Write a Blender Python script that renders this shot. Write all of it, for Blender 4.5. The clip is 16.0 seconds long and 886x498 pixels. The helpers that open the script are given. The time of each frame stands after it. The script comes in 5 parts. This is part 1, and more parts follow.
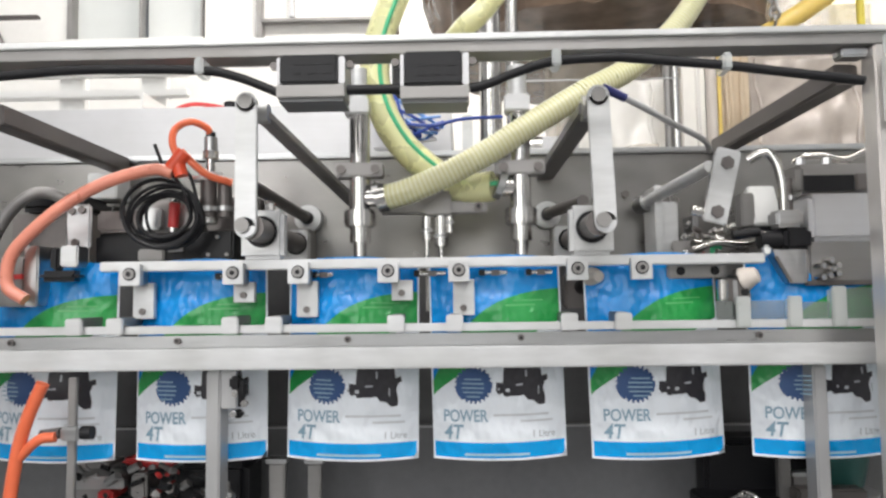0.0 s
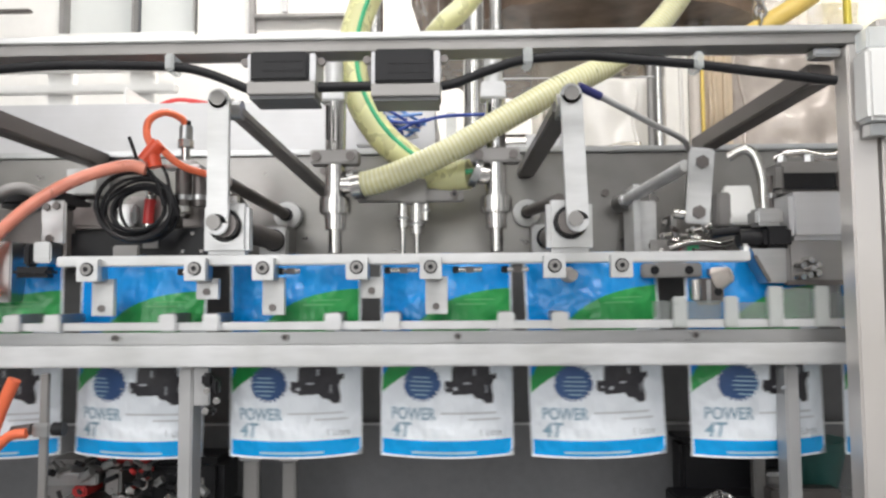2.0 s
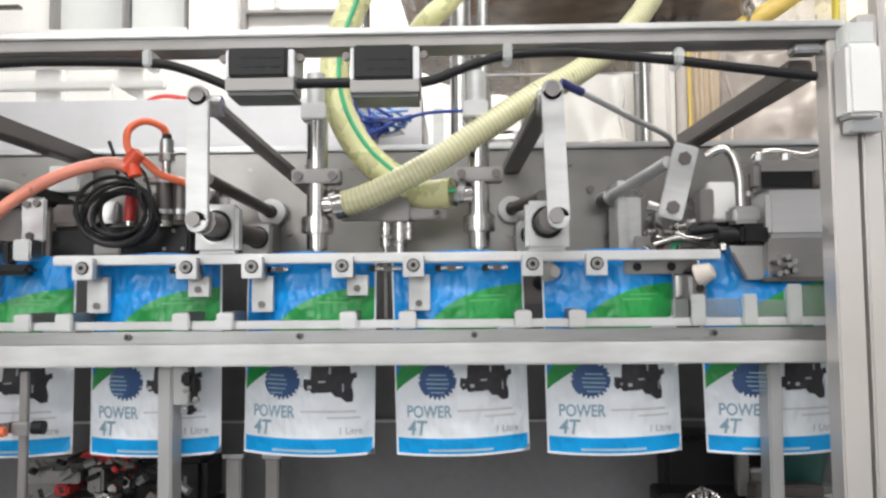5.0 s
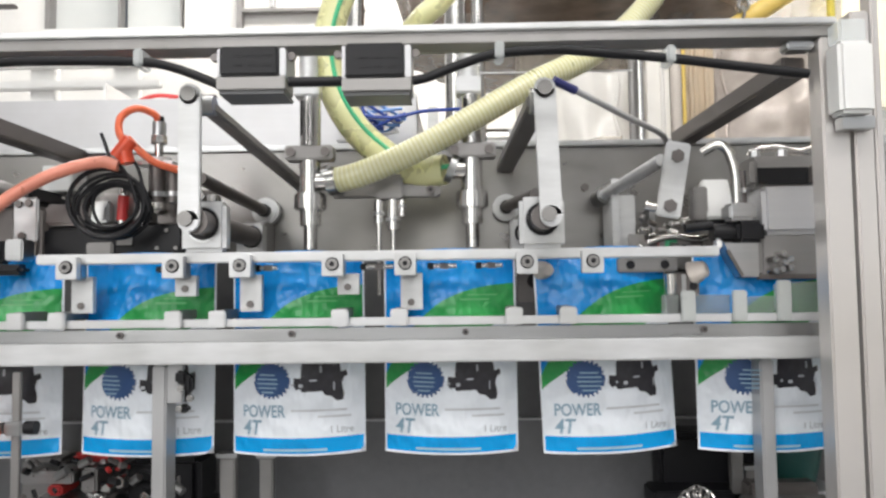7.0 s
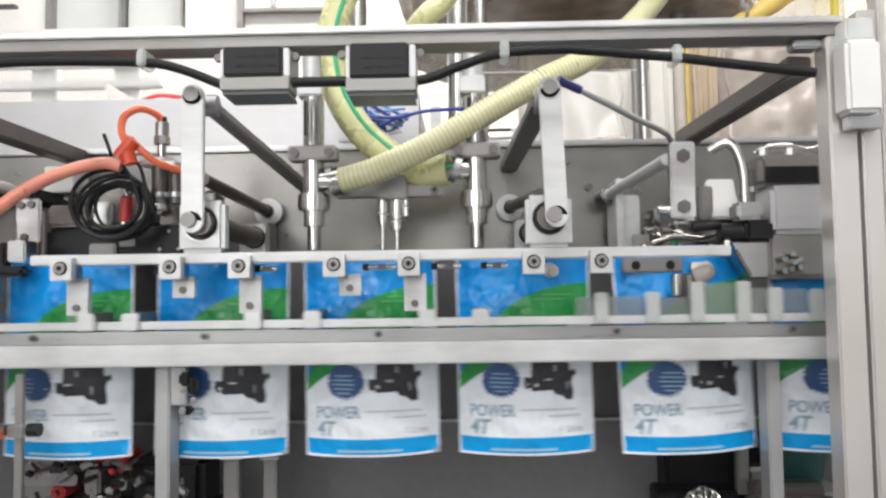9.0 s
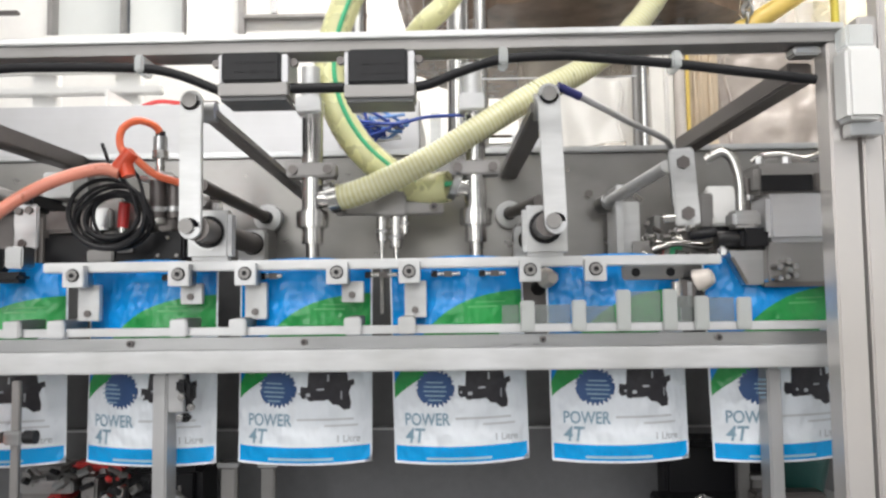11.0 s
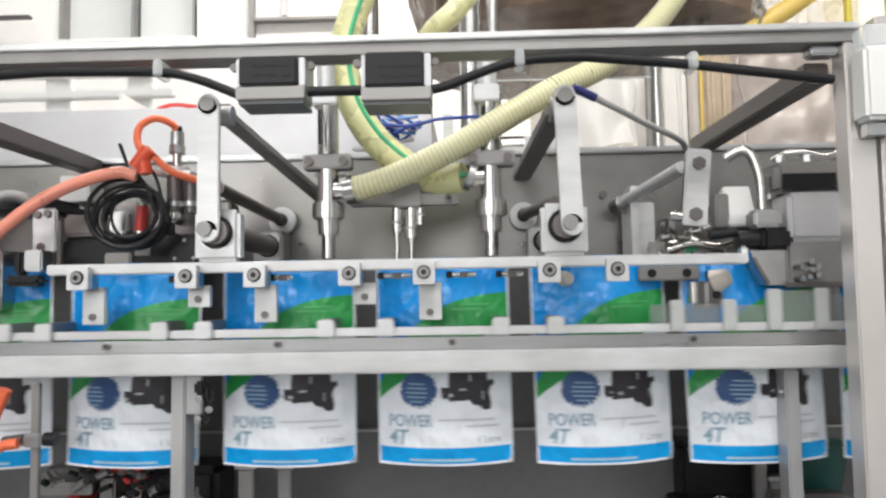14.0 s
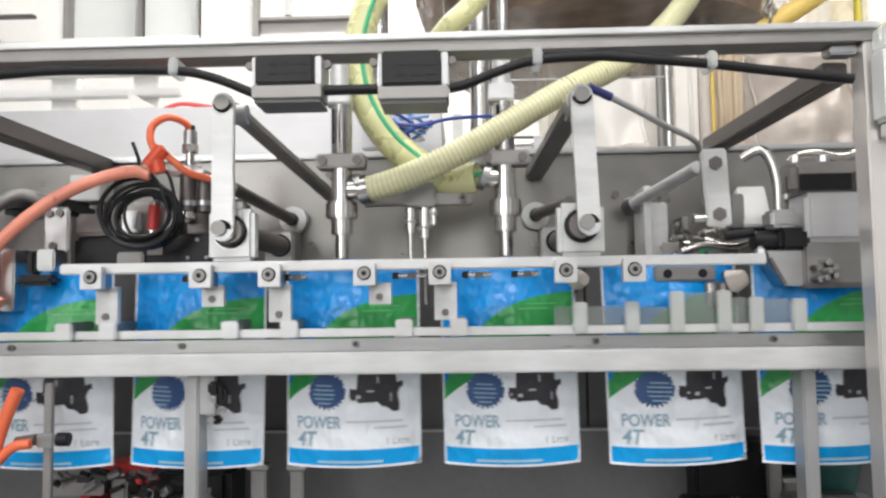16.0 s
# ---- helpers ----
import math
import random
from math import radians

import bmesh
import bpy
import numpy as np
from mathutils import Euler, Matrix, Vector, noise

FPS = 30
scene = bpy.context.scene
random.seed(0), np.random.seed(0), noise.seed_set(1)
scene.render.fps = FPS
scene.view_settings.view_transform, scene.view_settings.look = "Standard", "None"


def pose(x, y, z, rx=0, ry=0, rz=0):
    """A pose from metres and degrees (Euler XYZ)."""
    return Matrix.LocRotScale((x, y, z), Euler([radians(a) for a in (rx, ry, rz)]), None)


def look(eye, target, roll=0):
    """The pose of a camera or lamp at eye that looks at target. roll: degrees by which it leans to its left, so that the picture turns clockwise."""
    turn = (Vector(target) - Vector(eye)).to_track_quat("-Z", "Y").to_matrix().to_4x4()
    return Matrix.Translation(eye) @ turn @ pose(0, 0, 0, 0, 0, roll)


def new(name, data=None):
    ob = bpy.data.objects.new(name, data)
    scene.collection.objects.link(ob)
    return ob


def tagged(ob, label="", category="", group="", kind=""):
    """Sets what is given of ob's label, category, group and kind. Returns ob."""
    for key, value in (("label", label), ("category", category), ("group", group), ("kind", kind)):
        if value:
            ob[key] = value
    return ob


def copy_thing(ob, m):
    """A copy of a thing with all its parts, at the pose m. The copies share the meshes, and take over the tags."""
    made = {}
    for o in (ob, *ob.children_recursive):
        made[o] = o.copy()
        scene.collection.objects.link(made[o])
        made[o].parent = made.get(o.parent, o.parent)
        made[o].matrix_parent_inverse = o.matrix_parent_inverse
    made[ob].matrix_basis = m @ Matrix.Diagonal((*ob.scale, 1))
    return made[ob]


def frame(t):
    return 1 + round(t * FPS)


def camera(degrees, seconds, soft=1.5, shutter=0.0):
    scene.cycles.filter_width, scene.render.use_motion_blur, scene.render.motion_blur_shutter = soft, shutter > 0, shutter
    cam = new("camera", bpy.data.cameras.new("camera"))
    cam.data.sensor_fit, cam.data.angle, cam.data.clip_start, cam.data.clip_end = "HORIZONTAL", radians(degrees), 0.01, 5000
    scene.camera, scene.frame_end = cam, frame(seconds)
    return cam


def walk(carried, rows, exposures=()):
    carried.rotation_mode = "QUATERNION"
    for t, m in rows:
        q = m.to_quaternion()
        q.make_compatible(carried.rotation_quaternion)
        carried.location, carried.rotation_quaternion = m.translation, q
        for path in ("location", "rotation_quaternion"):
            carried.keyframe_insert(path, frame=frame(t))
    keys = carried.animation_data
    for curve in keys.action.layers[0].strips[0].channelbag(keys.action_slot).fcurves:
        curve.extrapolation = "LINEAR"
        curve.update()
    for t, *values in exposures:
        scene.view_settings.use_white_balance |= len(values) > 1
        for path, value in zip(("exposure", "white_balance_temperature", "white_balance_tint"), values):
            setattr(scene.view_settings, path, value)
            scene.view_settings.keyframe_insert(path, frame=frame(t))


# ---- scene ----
cam = camera(61.2, 16.0, soft=2.5, shutter=0.5)
PATH = [
    (0, (0.02, -0.087, 1.169), (-0.036, 1.907, 1.311), -0.7),
    (0.5, (0.024, -0.087, 1.17), (-0.034, 1.907, 1.31), -0.6),
    (1, (0.033, -0.087, 1.169), (-0.027, 1.908, 1.308), -0.7),
    (1.5, (0.042, -0.085, 1.17), (-0.016, 1.91, 1.302), -0.7),
    (2, (0.051, -0.085, 1.171), (-0.003, 1.91, 1.303), -0.4),
    (2.5, (0.057, -0.084, 1.17), (0.0, 1.911, 1.298), -0.5),
    (3, (0.064, -0.084, 1.171), (0.012, 1.911, 1.302), -0.5),
    (3.5, (0.069, -0.084, 1.17), (0.018, 1.912, 1.295), -0.5),
    (4, (0.069, -0.082, 1.172), (0.02, 1.914, 1.297), -0.5),
    (6.5, (0.074, -0.081, 1.172), (0.032, 1.915, 1.288), -0.6),
    (7, (0.076, -0.08, 1.172), (0.034, 1.916, 1.29), -0.7),
    (7.5, (0.074, -0.079, 1.171), (0.03, 1.917, 1.287), -0.8),
    (8, (0.072, -0.079, 1.171), (0.029, 1.917, 1.289), -0.9),
    (8.5, (0.072, -0.08, 1.171), (0.029, 1.916, 1.29), -0.8),
    (9, (0.071, -0.076, 1.174), (0.028, 1.92, 1.29), -0.8),
    (11.5, (0.074, -0.072, 1.175), (0.027, 1.923, 1.309), -0.7),
    (12, (0.071, -0.072, 1.175), (0.017, 1.923, 1.308), -0.8),
    (12.5, (0.071, -0.072, 1.175), (0.013, 1.923, 1.304), -0.7),
    (13, (0.068, -0.074, 1.173), (0.009, 1.92, 1.313), -0.8),
    (13.5, (0.068, -0.075, 1.175), (0.001, 1.92, 1.307), -0.9),
    (14, (0.064, -0.074, 1.176), (-0.003, 1.92, 1.311), -0.9),
    (14.5, (0.06, -0.074, 1.174), (-0.018, 1.92, 1.31), -0.8),
    (15, (0.057, -0.072, 1.175), (-0.02, 1.922, 1.309), -0.9),
    (15.5, (0.053, -0.07, 1.175), (-0.025, 1.924, 1.311), -0.9),
    (16, (0.046, -0.07, 1.176), (-0.021, 1.925, 1.312), -0.8),
]
walk(cam, [(t, look(eye, target, roll)) for t, eye, target, roll in PATH])

# ---- light and exposure ----
scene.view_settings.exposure = -0.76
world = bpy.data.worlds.new("daylight")
world.use_nodes = True
scene.world = world
wn = world.node_tree.nodes
sky = wn.new("ShaderNodeTexSky")
sky.sky_type, sky.sun_disc, sky.sun_elevation, sky.sun_rotation = "NISHITA", False, radians(40), radians(200)
world.node_tree.links.new(sky.outputs[0], wn["Background"].inputs[0])
wn["Background"].inputs[1].default_value = 0.12


def area_lamp(name, m, sx, sy, watts, colour):
    d = bpy.data.lights.new(name, "AREA")
    d.shape, d.size, d.size_y, d.energy, d.color = "RECTANGLE", sx, sy, watts, colour
    ob = new(name, d)
    ob.matrix_world = m
    return ob


# added, unseen lamps: windows behind the camera and ceiling tubes, tuned for the reflections
for wx, ww, watts in ((-1.75, 1.4, 62), (0.0, 0.8, 22)):
    area_lamp("added_window_lamp", look((wx, -2.86, 2.2), (wx * 0.8, 1.0, 1.4)), ww, 1.7, watts, (1.0, 0.985, 0.965))
# no known door here: unseen lamp added to brighten the right uprights
area_lamp("added_door_lamp", look((2.5, -2.86, 1.6), (2.2, 1.0, 1.4)), 0.8, 2.8, 13, (1.0, 0.965, 0.93))
area_lamp("added_ceiling_lamp", look((0.3, -0.8, 3.35), (0.3, -0.79, 0)), 2.6, 0.35, 100, (1.0, 0.98, 0.96))
area_lamp("added_ceiling_lamp", look((0.3, -1.9, 3.35), (0.3, -1.89, 0)), 2.6, 0.35, 60, (1.0, 0.98, 0.96))
area_lamp("added_ceiling_lamp", look((-0.6, 0.35, 3.35), (-0.6, 0.36, 0)), 2.6, 0.35, 22, (1.0, 0.98, 0.96))
area_lamp("added_ceiling_lamp", look((0.9, 2.1, 3.35), (0.9, 2.11, 0)), 2.6, 0.35, 150, (1.0, 0.94, 0.88))
area_lamp("added_ceiling_lamp", look((-1.2, 2.1, 3.35), (-1.2, 2.11, 0)), 2.6, 0.35, 50, (1.0, 0.98, 0.96))


# ---- materials ----
def material(name, colour, rough=0.5, metal=0.0, grain=60.0, spread=0.12, bump=0.0, stretch=(1, 1, 1), alpha=1.0, trans=0.0,
             blotch=0.10, coat=0.0, rvary=0.08, spec=0.5):
    m = bpy.data.materials.new(name)
    m.use_nodes = True
    n, l = m.node_tree.nodes, m.node_tree.links
    b = n["Principled BSDF"]
    co = n.new("ShaderNodeTexCoord")
    mp = n.new("ShaderNodeMapping")
    mp.inputs["Scale"].default_value = stretch
    l.new(co.outputs["Object"], mp.inputs[0])
    fine, wide = n.new("ShaderNodeTexNoise"), n.new("ShaderNodeTexNoise")
    fine.inputs["Scale"].default_value, fine.inputs["Detail"].default_value = grain, 5
    wide.inputs["Scale"].default_value, wide.inputs["Detail"].default_value = grain / 14, 3
    l.new(mp.outputs[0], fine.inputs[0])
    l.new(co.outputs["Object"], wide.inputs[0])
    mix = n.new("ShaderNodeMix")
    mix.data_type = "RGBA"
    mix.inputs[6].default_value = (*[c * (1 - spread) for c in colour], 1)
    mix.inputs[7].default_value = (*[min(1, c * (1 + spread)) for c in colour], 1)
    l.new(fine.outputs[0], mix.inputs[0])
    mix2 = n.new("ShaderNodeMix")
    mix2.data_type, mix2.blend_type = "RGBA", "MULTIPLY"
    ramp = n.new("ShaderNodeMapRange")
    ramp.inputs[1].default_value, ramp.inputs[2].default_value = 0.35, 0.7
    ramp.inputs[3].default_value, ramp.inputs[4].default_value = 0.0, 1.0
    l.new(wide.outputs[0], ramp.inputs[0])
    l.new(ramp.outputs[0], mix2.inputs[0])
    l.new(mix.outputs[2], mix2.inputs[6])
    mix2.inputs[7].default_value = (1 - blotch, 1 - blotch, 1 - blotch * 1.1, 1)
    l.new(mix2.outputs[2], b.inputs["Base Color"])
    rr = n.new("ShaderNodeMapRange")
    rr.inputs[3].default_value, rr.inputs[4].default_value = max(0.02, rough - rvary), min(1, rough + rvary)
    l.new(fine.outputs[0], rr.inputs[0])
    l.new(rr.outputs[0], b.inputs["Roughness"])
    b.inputs["Metallic"].default_value = metal
    b.inputs["Specular IOR Level"].default_value = spec
    b.inputs["Alpha"].default_value = alpha
    b.inputs["Transmission Weight"].default_value = trans
    b.inputs["Coat Weight"].default_value = coat
    if bump:
        bp = n.new("ShaderNodeBump")
        bp.inputs["Strength"].default_value, bp.inputs["Distance"].default_value = bump, 0.002
        l.new(fine.outputs[0], bp.inputs["Height"])
        l.new(bp.outputs[0], b.inputs["Normal"])
    return m


STEEL = material("brushed_steel", (0.49, 0.495, 0.50), 0.31, 1.0, 220, 0.10, 0.04, (0.06, 1, 1))
STEEL_V = material("brushed_steel_upright", (0.68, 0.65, 0.63), 0.33, 0.6, 60, 0.03, 0.0, (1, 1, 0.05), blotch=0.12, rvary=0.02)
POLISH = material("polished_steel", (0.64, 0.63, 0.62), 0.22, 1.0, 60, 0.12, rvary=0.06, blotch=0.2)
ALU = material("anodised_aluminium", (0.66, 0.665, 0.675), 0.40, 0.35, 110, 0.16, 0.06, (0.2, 1, 1), blotch=0.22)
PLATE = material("matt_steel_plate", (0.32, 0.31, 0.305), 0.5, 0.75, 160, 0.08, 0.05, (0.05, 1, 1), blotch=0.16)
# the dark blotches in this colour stand in for blurred reflections and shadows
BACK = material("steel_plate_painted_reflections", (0.275, 0.267, 0.261), 0.30, 0.9, 55, 0.16, 0.06, (0.35, 1, 0.6), blotch=0.30)
# long light and dark streaks paint the strip's reflections into its colour
STRIP = material("reflection_streaked_aluminium", (0.68, 0.68, 0.68), 0.34, 0.55, 26, 0.34, 0.05, (0.6, 1, 1), blotch=0.22)
LINKBAR = material("worn_steel_bar", (0.33, 0.32, 0.315), 0.42, 0.6, 90, 0.2, 0.05)
SHEET = material("light_steel_sheet", (0.56, 0.56, 0.575), 0.42, 0.5, 140, 0.06, 0.03, (0.05, 1, 1))
TUBE = material("dull_steel_tube", (0.17, 0.155, 0.15), 0.42, 0.6, 160, 0.12, 0.05)
DARK = material("dark_grey_panel", (0.148, 0.150, 0.156), 0.4, 0.0, 90, 0.15, 0.03)
INNER = material("black_inner_panel", (0.085, 0.085, 0.088), 0.42, 0.0, 60, 0.2, 0.04)
FINGER = material("frosted_acrylic", (0.54, 0.56, 0.55), 0.3, 0.0, 40, 0.08, alpha=0.80)
BLACK = material("black_plastic", (0.011, 0.011, 0.013), 0.42, 0.0, 200, 0.2, 0.05, spec=0.3)
RUBBER = material("black_rubber", (0.012, 0.012, 0.014), 0.55, 0.0, 260, 0.2, 0.05, spec=0.3)
SALMON = material("pale_orange_tube", (0.92, 0.33, 0.23), 0.3, 0.0, 60, 0.10, trans=0.15, coat=0.3)
CUP = material("beige_rubber", (0.64, 0.58, 0.53), 0.6)
GROOVE = material("yellow_hose_groove", (0.74, 0.71, 0.34), 0.3, 0.0, 30, 0.05, trans=0.2, coat=0.3)
HOSE = material("clear_yellow_hose", (0.88, 0.87, 0.48), 0.28, 0.0, 30, 0.03, 0.0, trans=0.25, coat=0.3)
RIB = material("hose_rib", (0.88, 0.87, 0.62), 0.3, 0.0, 120, 0.06, coat=0.3)
AMBER = material("amber_hose", (0.85, 0.62, 0.16), 0.35, 0.0, 70, 0.12, coat=0.2)
GREEN_LINE = material("green_stripe", (0.08, 0.50, 0.25), 0.4)
ORANGE = material("orange_air_tube", (0.95, 0.19, 0.08), 0.32, 0.0, 100, 0.08, trans=0.1, coat=0.2)
RED = material("red_plastic", (0.62, 0.05, 0.05), 0.4)
NAVY = material("navy_plastic", (0.03, 0.035, 0.16), 0.4)
GREYFILM = material("grey_crumpled_film", (0.60, 0.53, 0.48), 0.24, 0.1, 22, 0.35, 0.9, blotch=0.3, alpha=0.86)
BEIGE = material("beige_film", (0.74, 0.60, 0.44), 0.25, 0.0, 20, 0.25, 0.8, blotch=0.25, alpha=0.85)
CREAM = material("cream_plastic", (0.88, 0.85, 0.80), 0.3, 0.0, 30, 0.08)
HAZE = material("hazy_white_film", (0.93, 0.90, 0.86), 0.25, 0.0, 18, 0.08, 0.6, blotch=0.12, alpha=0.85)
SKYBLUE = material("light_blue_plastic", (0.16, 0.34, 0.72), 0.35)
BLUE = material("blue_air_tube", (0.05, 0.10, 0.45), 0.35)
WHITE = material("white_plastic", (0.82, 0.82, 0.81), 0.4, 0.0, 50, 0.03)
WALL = material("white_wall_paint", (0.82, 0.81, 0.79), 0.8, 0.0, 30, 0.04, 0.1)
LEG = material("satin_steel_leg", (0.46, 0.46, 0.465), 0.4, 0.45, 120, 0.08, 0.03, (1, 1, 0.1), blotch=0.15)
PALE_GREEN = material("pale_green_ink", (0.09, 0.42, 0.13), 0.4)
SIDE = material("grey_wall_paint", (0.42, 0.42, 0.43), 0.8, 0.0, 30, 0.06, 0.1)
FLOOR = material("grey_floor", (0.24, 0.245, 0.25), 0.5, 0.0, 12, 0.15, 0.05)
CEIL = material("ceiling_paint", (0.78, 0.78, 0.77), 0.85, 0.0, 20, 0.04)
CLEAR = material("scuffed_clear_plastic", (0.27, 0.295, 0.285), 0.2, 0.0, 30, 0.15, alpha=0.42)
ACRYLIC = material("clear_acrylic", (0.86, 0.90, 0.90), 0.15, 0.0, 40, 0.04, alpha=0.42)
GUARD = material("clear_guard_sheet", (0.90, 0.92, 0.93), 0.12, 0.0, 40, 0.04, alpha=0.16)
PANE = material("hazy_window_pane", (0.66, 0.685, 0.68), 0.2, 0.0, 6, 0.10)
BROWN = material("brown_kraft_film", (0.19, 0.13, 0.095), 0.20, 0.0, 16, 0.95, 0.5, blotch=0.5)
FOIL = material("crumpled_clear_film", (0.88, 0.79, 0.68), 0.2, 0.1, 16, 0.16, 0.9, blotch=0.3, alpha=0.38)
TEAL = material("teal_tub", (0.02, 0.10, 0.09), 0.4)
WHITE_INK = material("white_ink", (0.80, 0.81, 0.82), 0.35, 0.0, 50, 0.02)
BLUE_INK = material("deep_blue_ink", (0.04, 0.10, 0.26), 0.35)
SKY_INK = material("steel_blue_ink", (0.27, 0.41, 0.52), 0.35)
BLACK_INK = material("dark_ink", (0.03, 0.028, 0.035), 0.35, 0.0, 120, 0.6)
GREY_INK = material("grey_ink", (0.42, 0.44, 0.47), 0.4)
PINK_INK = material("pale_blue_ink", (0.38, 0.62, 0.78), 0.4)
PALE_INK = material("pale_grey_ink", (0.60, 0.62, 0.65), 0.4)


def lamp_glow(name, colour, power):
    m = bpy.data.materials.new(name)
    m.use_nodes = True
    b = m.node_tree.nodes["Principled BSDF"]
    b.inputs["Emission Color"].default_value, b.inputs["Emission Strength"].default_value = (*colour, 1), power
    return m


# ---- mesh helpers ----
def box(bm, x0, x1, y0, y1, z0, z1, m=None):
    r = bmesh.ops.create_cube(bm, size=1.0)
    t = Matrix.Translation(((x0 + x1) / 2, (y0 + y1) / 2, (z0 + z1) / 2)) @ Matrix.Diagonal((x1 - x0, y1 - y0, z1 - z0, 1))
    bmesh.ops.transform(bm, matrix=(m @ t) if m else t, verts=r["verts"])
    return bm


def rod(bm, a, b, r, n=16, r2=None):
    a, b = Vector(a), Vector(b)
    d = b - a
    m = Matrix.Translation((a + b) / 2) @ d.to_track_quat("Z", "Y").to_matrix().to_4x4()
    bmesh.ops.create_cone(bm, cap_ends=True, segments=n, radius1=r, radius2=r if r2 is None else r2, depth=d.length, matrix=m)
    return bm


def spline(points, steps=8):
    pts = [Vector(p) for p in points]
    pts = [2 * pts[0] - pts[1]] + pts + [2 * pts[-1] - pts[-2]]
    out = []
    for i in range(1, len(pts) - 2):
        p0, p1, p2, p3 = pts[i - 1:i + 3]
        for k in range(steps):
            t = k / steps
            out.append(0.5 * (2 * p1 + (p2 - p0) * t + (2 * p0 - 5 * p1 + 4 * p2 - p3) * t * t + (3 * p1 - p0 - 3 * p2 + p3) * t ** 3))
    return out + [pts[-2]]


def sweep(bm, path, radius, n=12, closed=False):
    """A tube along the path; radius: a number, or one for each place."""
    rings, side = [], None
    for i, p in enumerate(path):
        d = (path[min(i + 1, len(path) - 1)] - path[max(i - 1, 0)]).normalized()
        if side is None:
            side = d.orthogonal().normalized()
        side = (side - d * side.dot(d)).normalized()
        up = d.cross(side)
        r = radius[i] if isinstance(radius, list) else radius
        rings.append([bm.verts.new(p + (side * math.cos(a) + up * math.sin(a)) * r) for a in (2 * math.pi * k / n for k in range(n))])
    for a, b in zip(rings, rings[1:]):
        for k in range(n):
            bm.faces.new((a[k], a[(k + 1) % n], b[(k + 1) % n], b[k]))
    bm.faces.new(rings[0][::-1])
    bm.faces.new(rings[-1])
    return bm


def part(name, bm, mat, parent=None, label="", bevel=0.0, smooth=True):
    if bevel:
        edges = [e for e in bm.edges if len(e.link_faces) == 2 and e.calc_face_angle() > 0.6]
        bmesh.ops.bevel(bm, geom=edges, offset=bevel, segments=2, affect="EDGES", clamp_overlap=True)
    bmesh.ops.recalc_face_normals(bm, faces=bm.faces)
    if smooth:
        for f in bm.faces:
            f.smooth = True
        for e in bm.edges:
            if len(e.link_faces) == 2 and e.calc_face_angle() > 0.7:
                e.smooth = False
    me = bpy.data.meshes.new(name)
    bm.to_mesh(me)
    bm.free()
    me.materials.append(mat)
    ob = new(name, me)
    if parent:
        ob.parent = parent
    if label:
        tagged(ob, label)
    return ob


def thing(name, at, label, category, group="", kind=""):
    ob = new(name)
    ob.location = at
    return tagged(ob, label, category, group, kind)


def B():
    return bmesh.new()


def bolt(name, parent, x, y, z, r=0.005, mat=None):
    """A socket-head screw that faces the front, at a place in its parent's space."""
    bm = B()
    rod(bm, (x, y, z), (x, y - 0.004, z), r, 14)
    hx = part(name, bm, mat or POLISH, parent)
    bm = B()
    rod(bm, (x, y - 0.0036, z), (x, y - 0.0046, z), r * 0.5, 6)
    part("socket", bm, BLACK, hx)
    return hx


# ---- the room ----
def structure(name, bm, mat, label, category):
    return tagged(part(name, bm, mat, smooth=False), label, category, kind="structure")


structure("floor", box(B(), -3.1, 3.6, -3.0, 3.1, -0.1, 0.0), FLOOR, "grey coated factory floor", "floor")
structure("ceiling", box(B(), -3.1, 3.6, -3.0, 3.1, 3.5, 3.6), CEIL, "plain white factory ceiling", "ceiling")
# side walls out of view, kept grey so the steel reflects something dark
structure("wall_west", box(B(), -3.1, -3.0, -3.0, 3.0, 0, 3.5), SIDE, "unseen grey side wall added to darken the reflections", "wall")
structure("wall_east", box(B(), 3.5, 3.6, -3.0, 3.0, 0, 3.5), SIDE, "unseen grey side wall added to darken the reflections", "wall")
# made-up wall behind the camera; its piers and openings shape the reflections
bm = B()
for x0, x1, z0, z1 in ((-3.0, 2.08, 0, 1.3), (2.92, 3.5, 0, 1.3), (2.08, 2.92, 0, 0.15), (-3.0, 3.5, 3.1, 3.5), (-3.0, -2.46, 1.3, 3.1), (-1.04, -0.41, 1.3, 3.1), (0.41, 2.08, 1.3, 3.1), (2.92, 3.5, 1.3, 3.1)):
    box(bm, x0, x1, -3.0, -2.9, z0, z1)
structure("wall_south", bm, SIDE, "unseen grey wall with added window and door openings", "wall")
bm = B()
# opening for the back window: x -1.66..-1.07, z 2.30..2.95
for x0, x1, z0, z1 in ((-3.0, 3.5, 0, 2.30), (-3.0, 3.5, 2.95, 3.5), (-3.0, -1.66, 2.30, 2.95), (-1.07, 3.5, 2.30, 2.95)):
    box(bm, x0, x1, 3.0, 3.1, z0, z1)
structure("wall_north", bm, WALL, "white painted wall behind the machine", "wall")
win = thing("window_1", (0, 0, 0), "small two-pane window with grey frame in the white wall", "window", kind="structure")
part("pane", box(B(), -1.64, -1.355, 3.04, 3.05, 2.31, 2.94), PANE, win, smooth=False)
part("pane", box(B(), -1.33, -1.09, 3.04, 3.05, 2.31, 2.94), PANE, win, smooth=False)
for x, w in ((-1.65, 0.010), (-1.343, 0.005), (-1.08, 0.004)):
    part("window_frame", box(B(), x - w, x + w, 2.985, 3.06, 2.30, 2.95), PLATE, win)
part("window_sill", box(B(), -1.66, -1.07, 2.97, 3.06, 2.285, 2.30), WHITE, win)


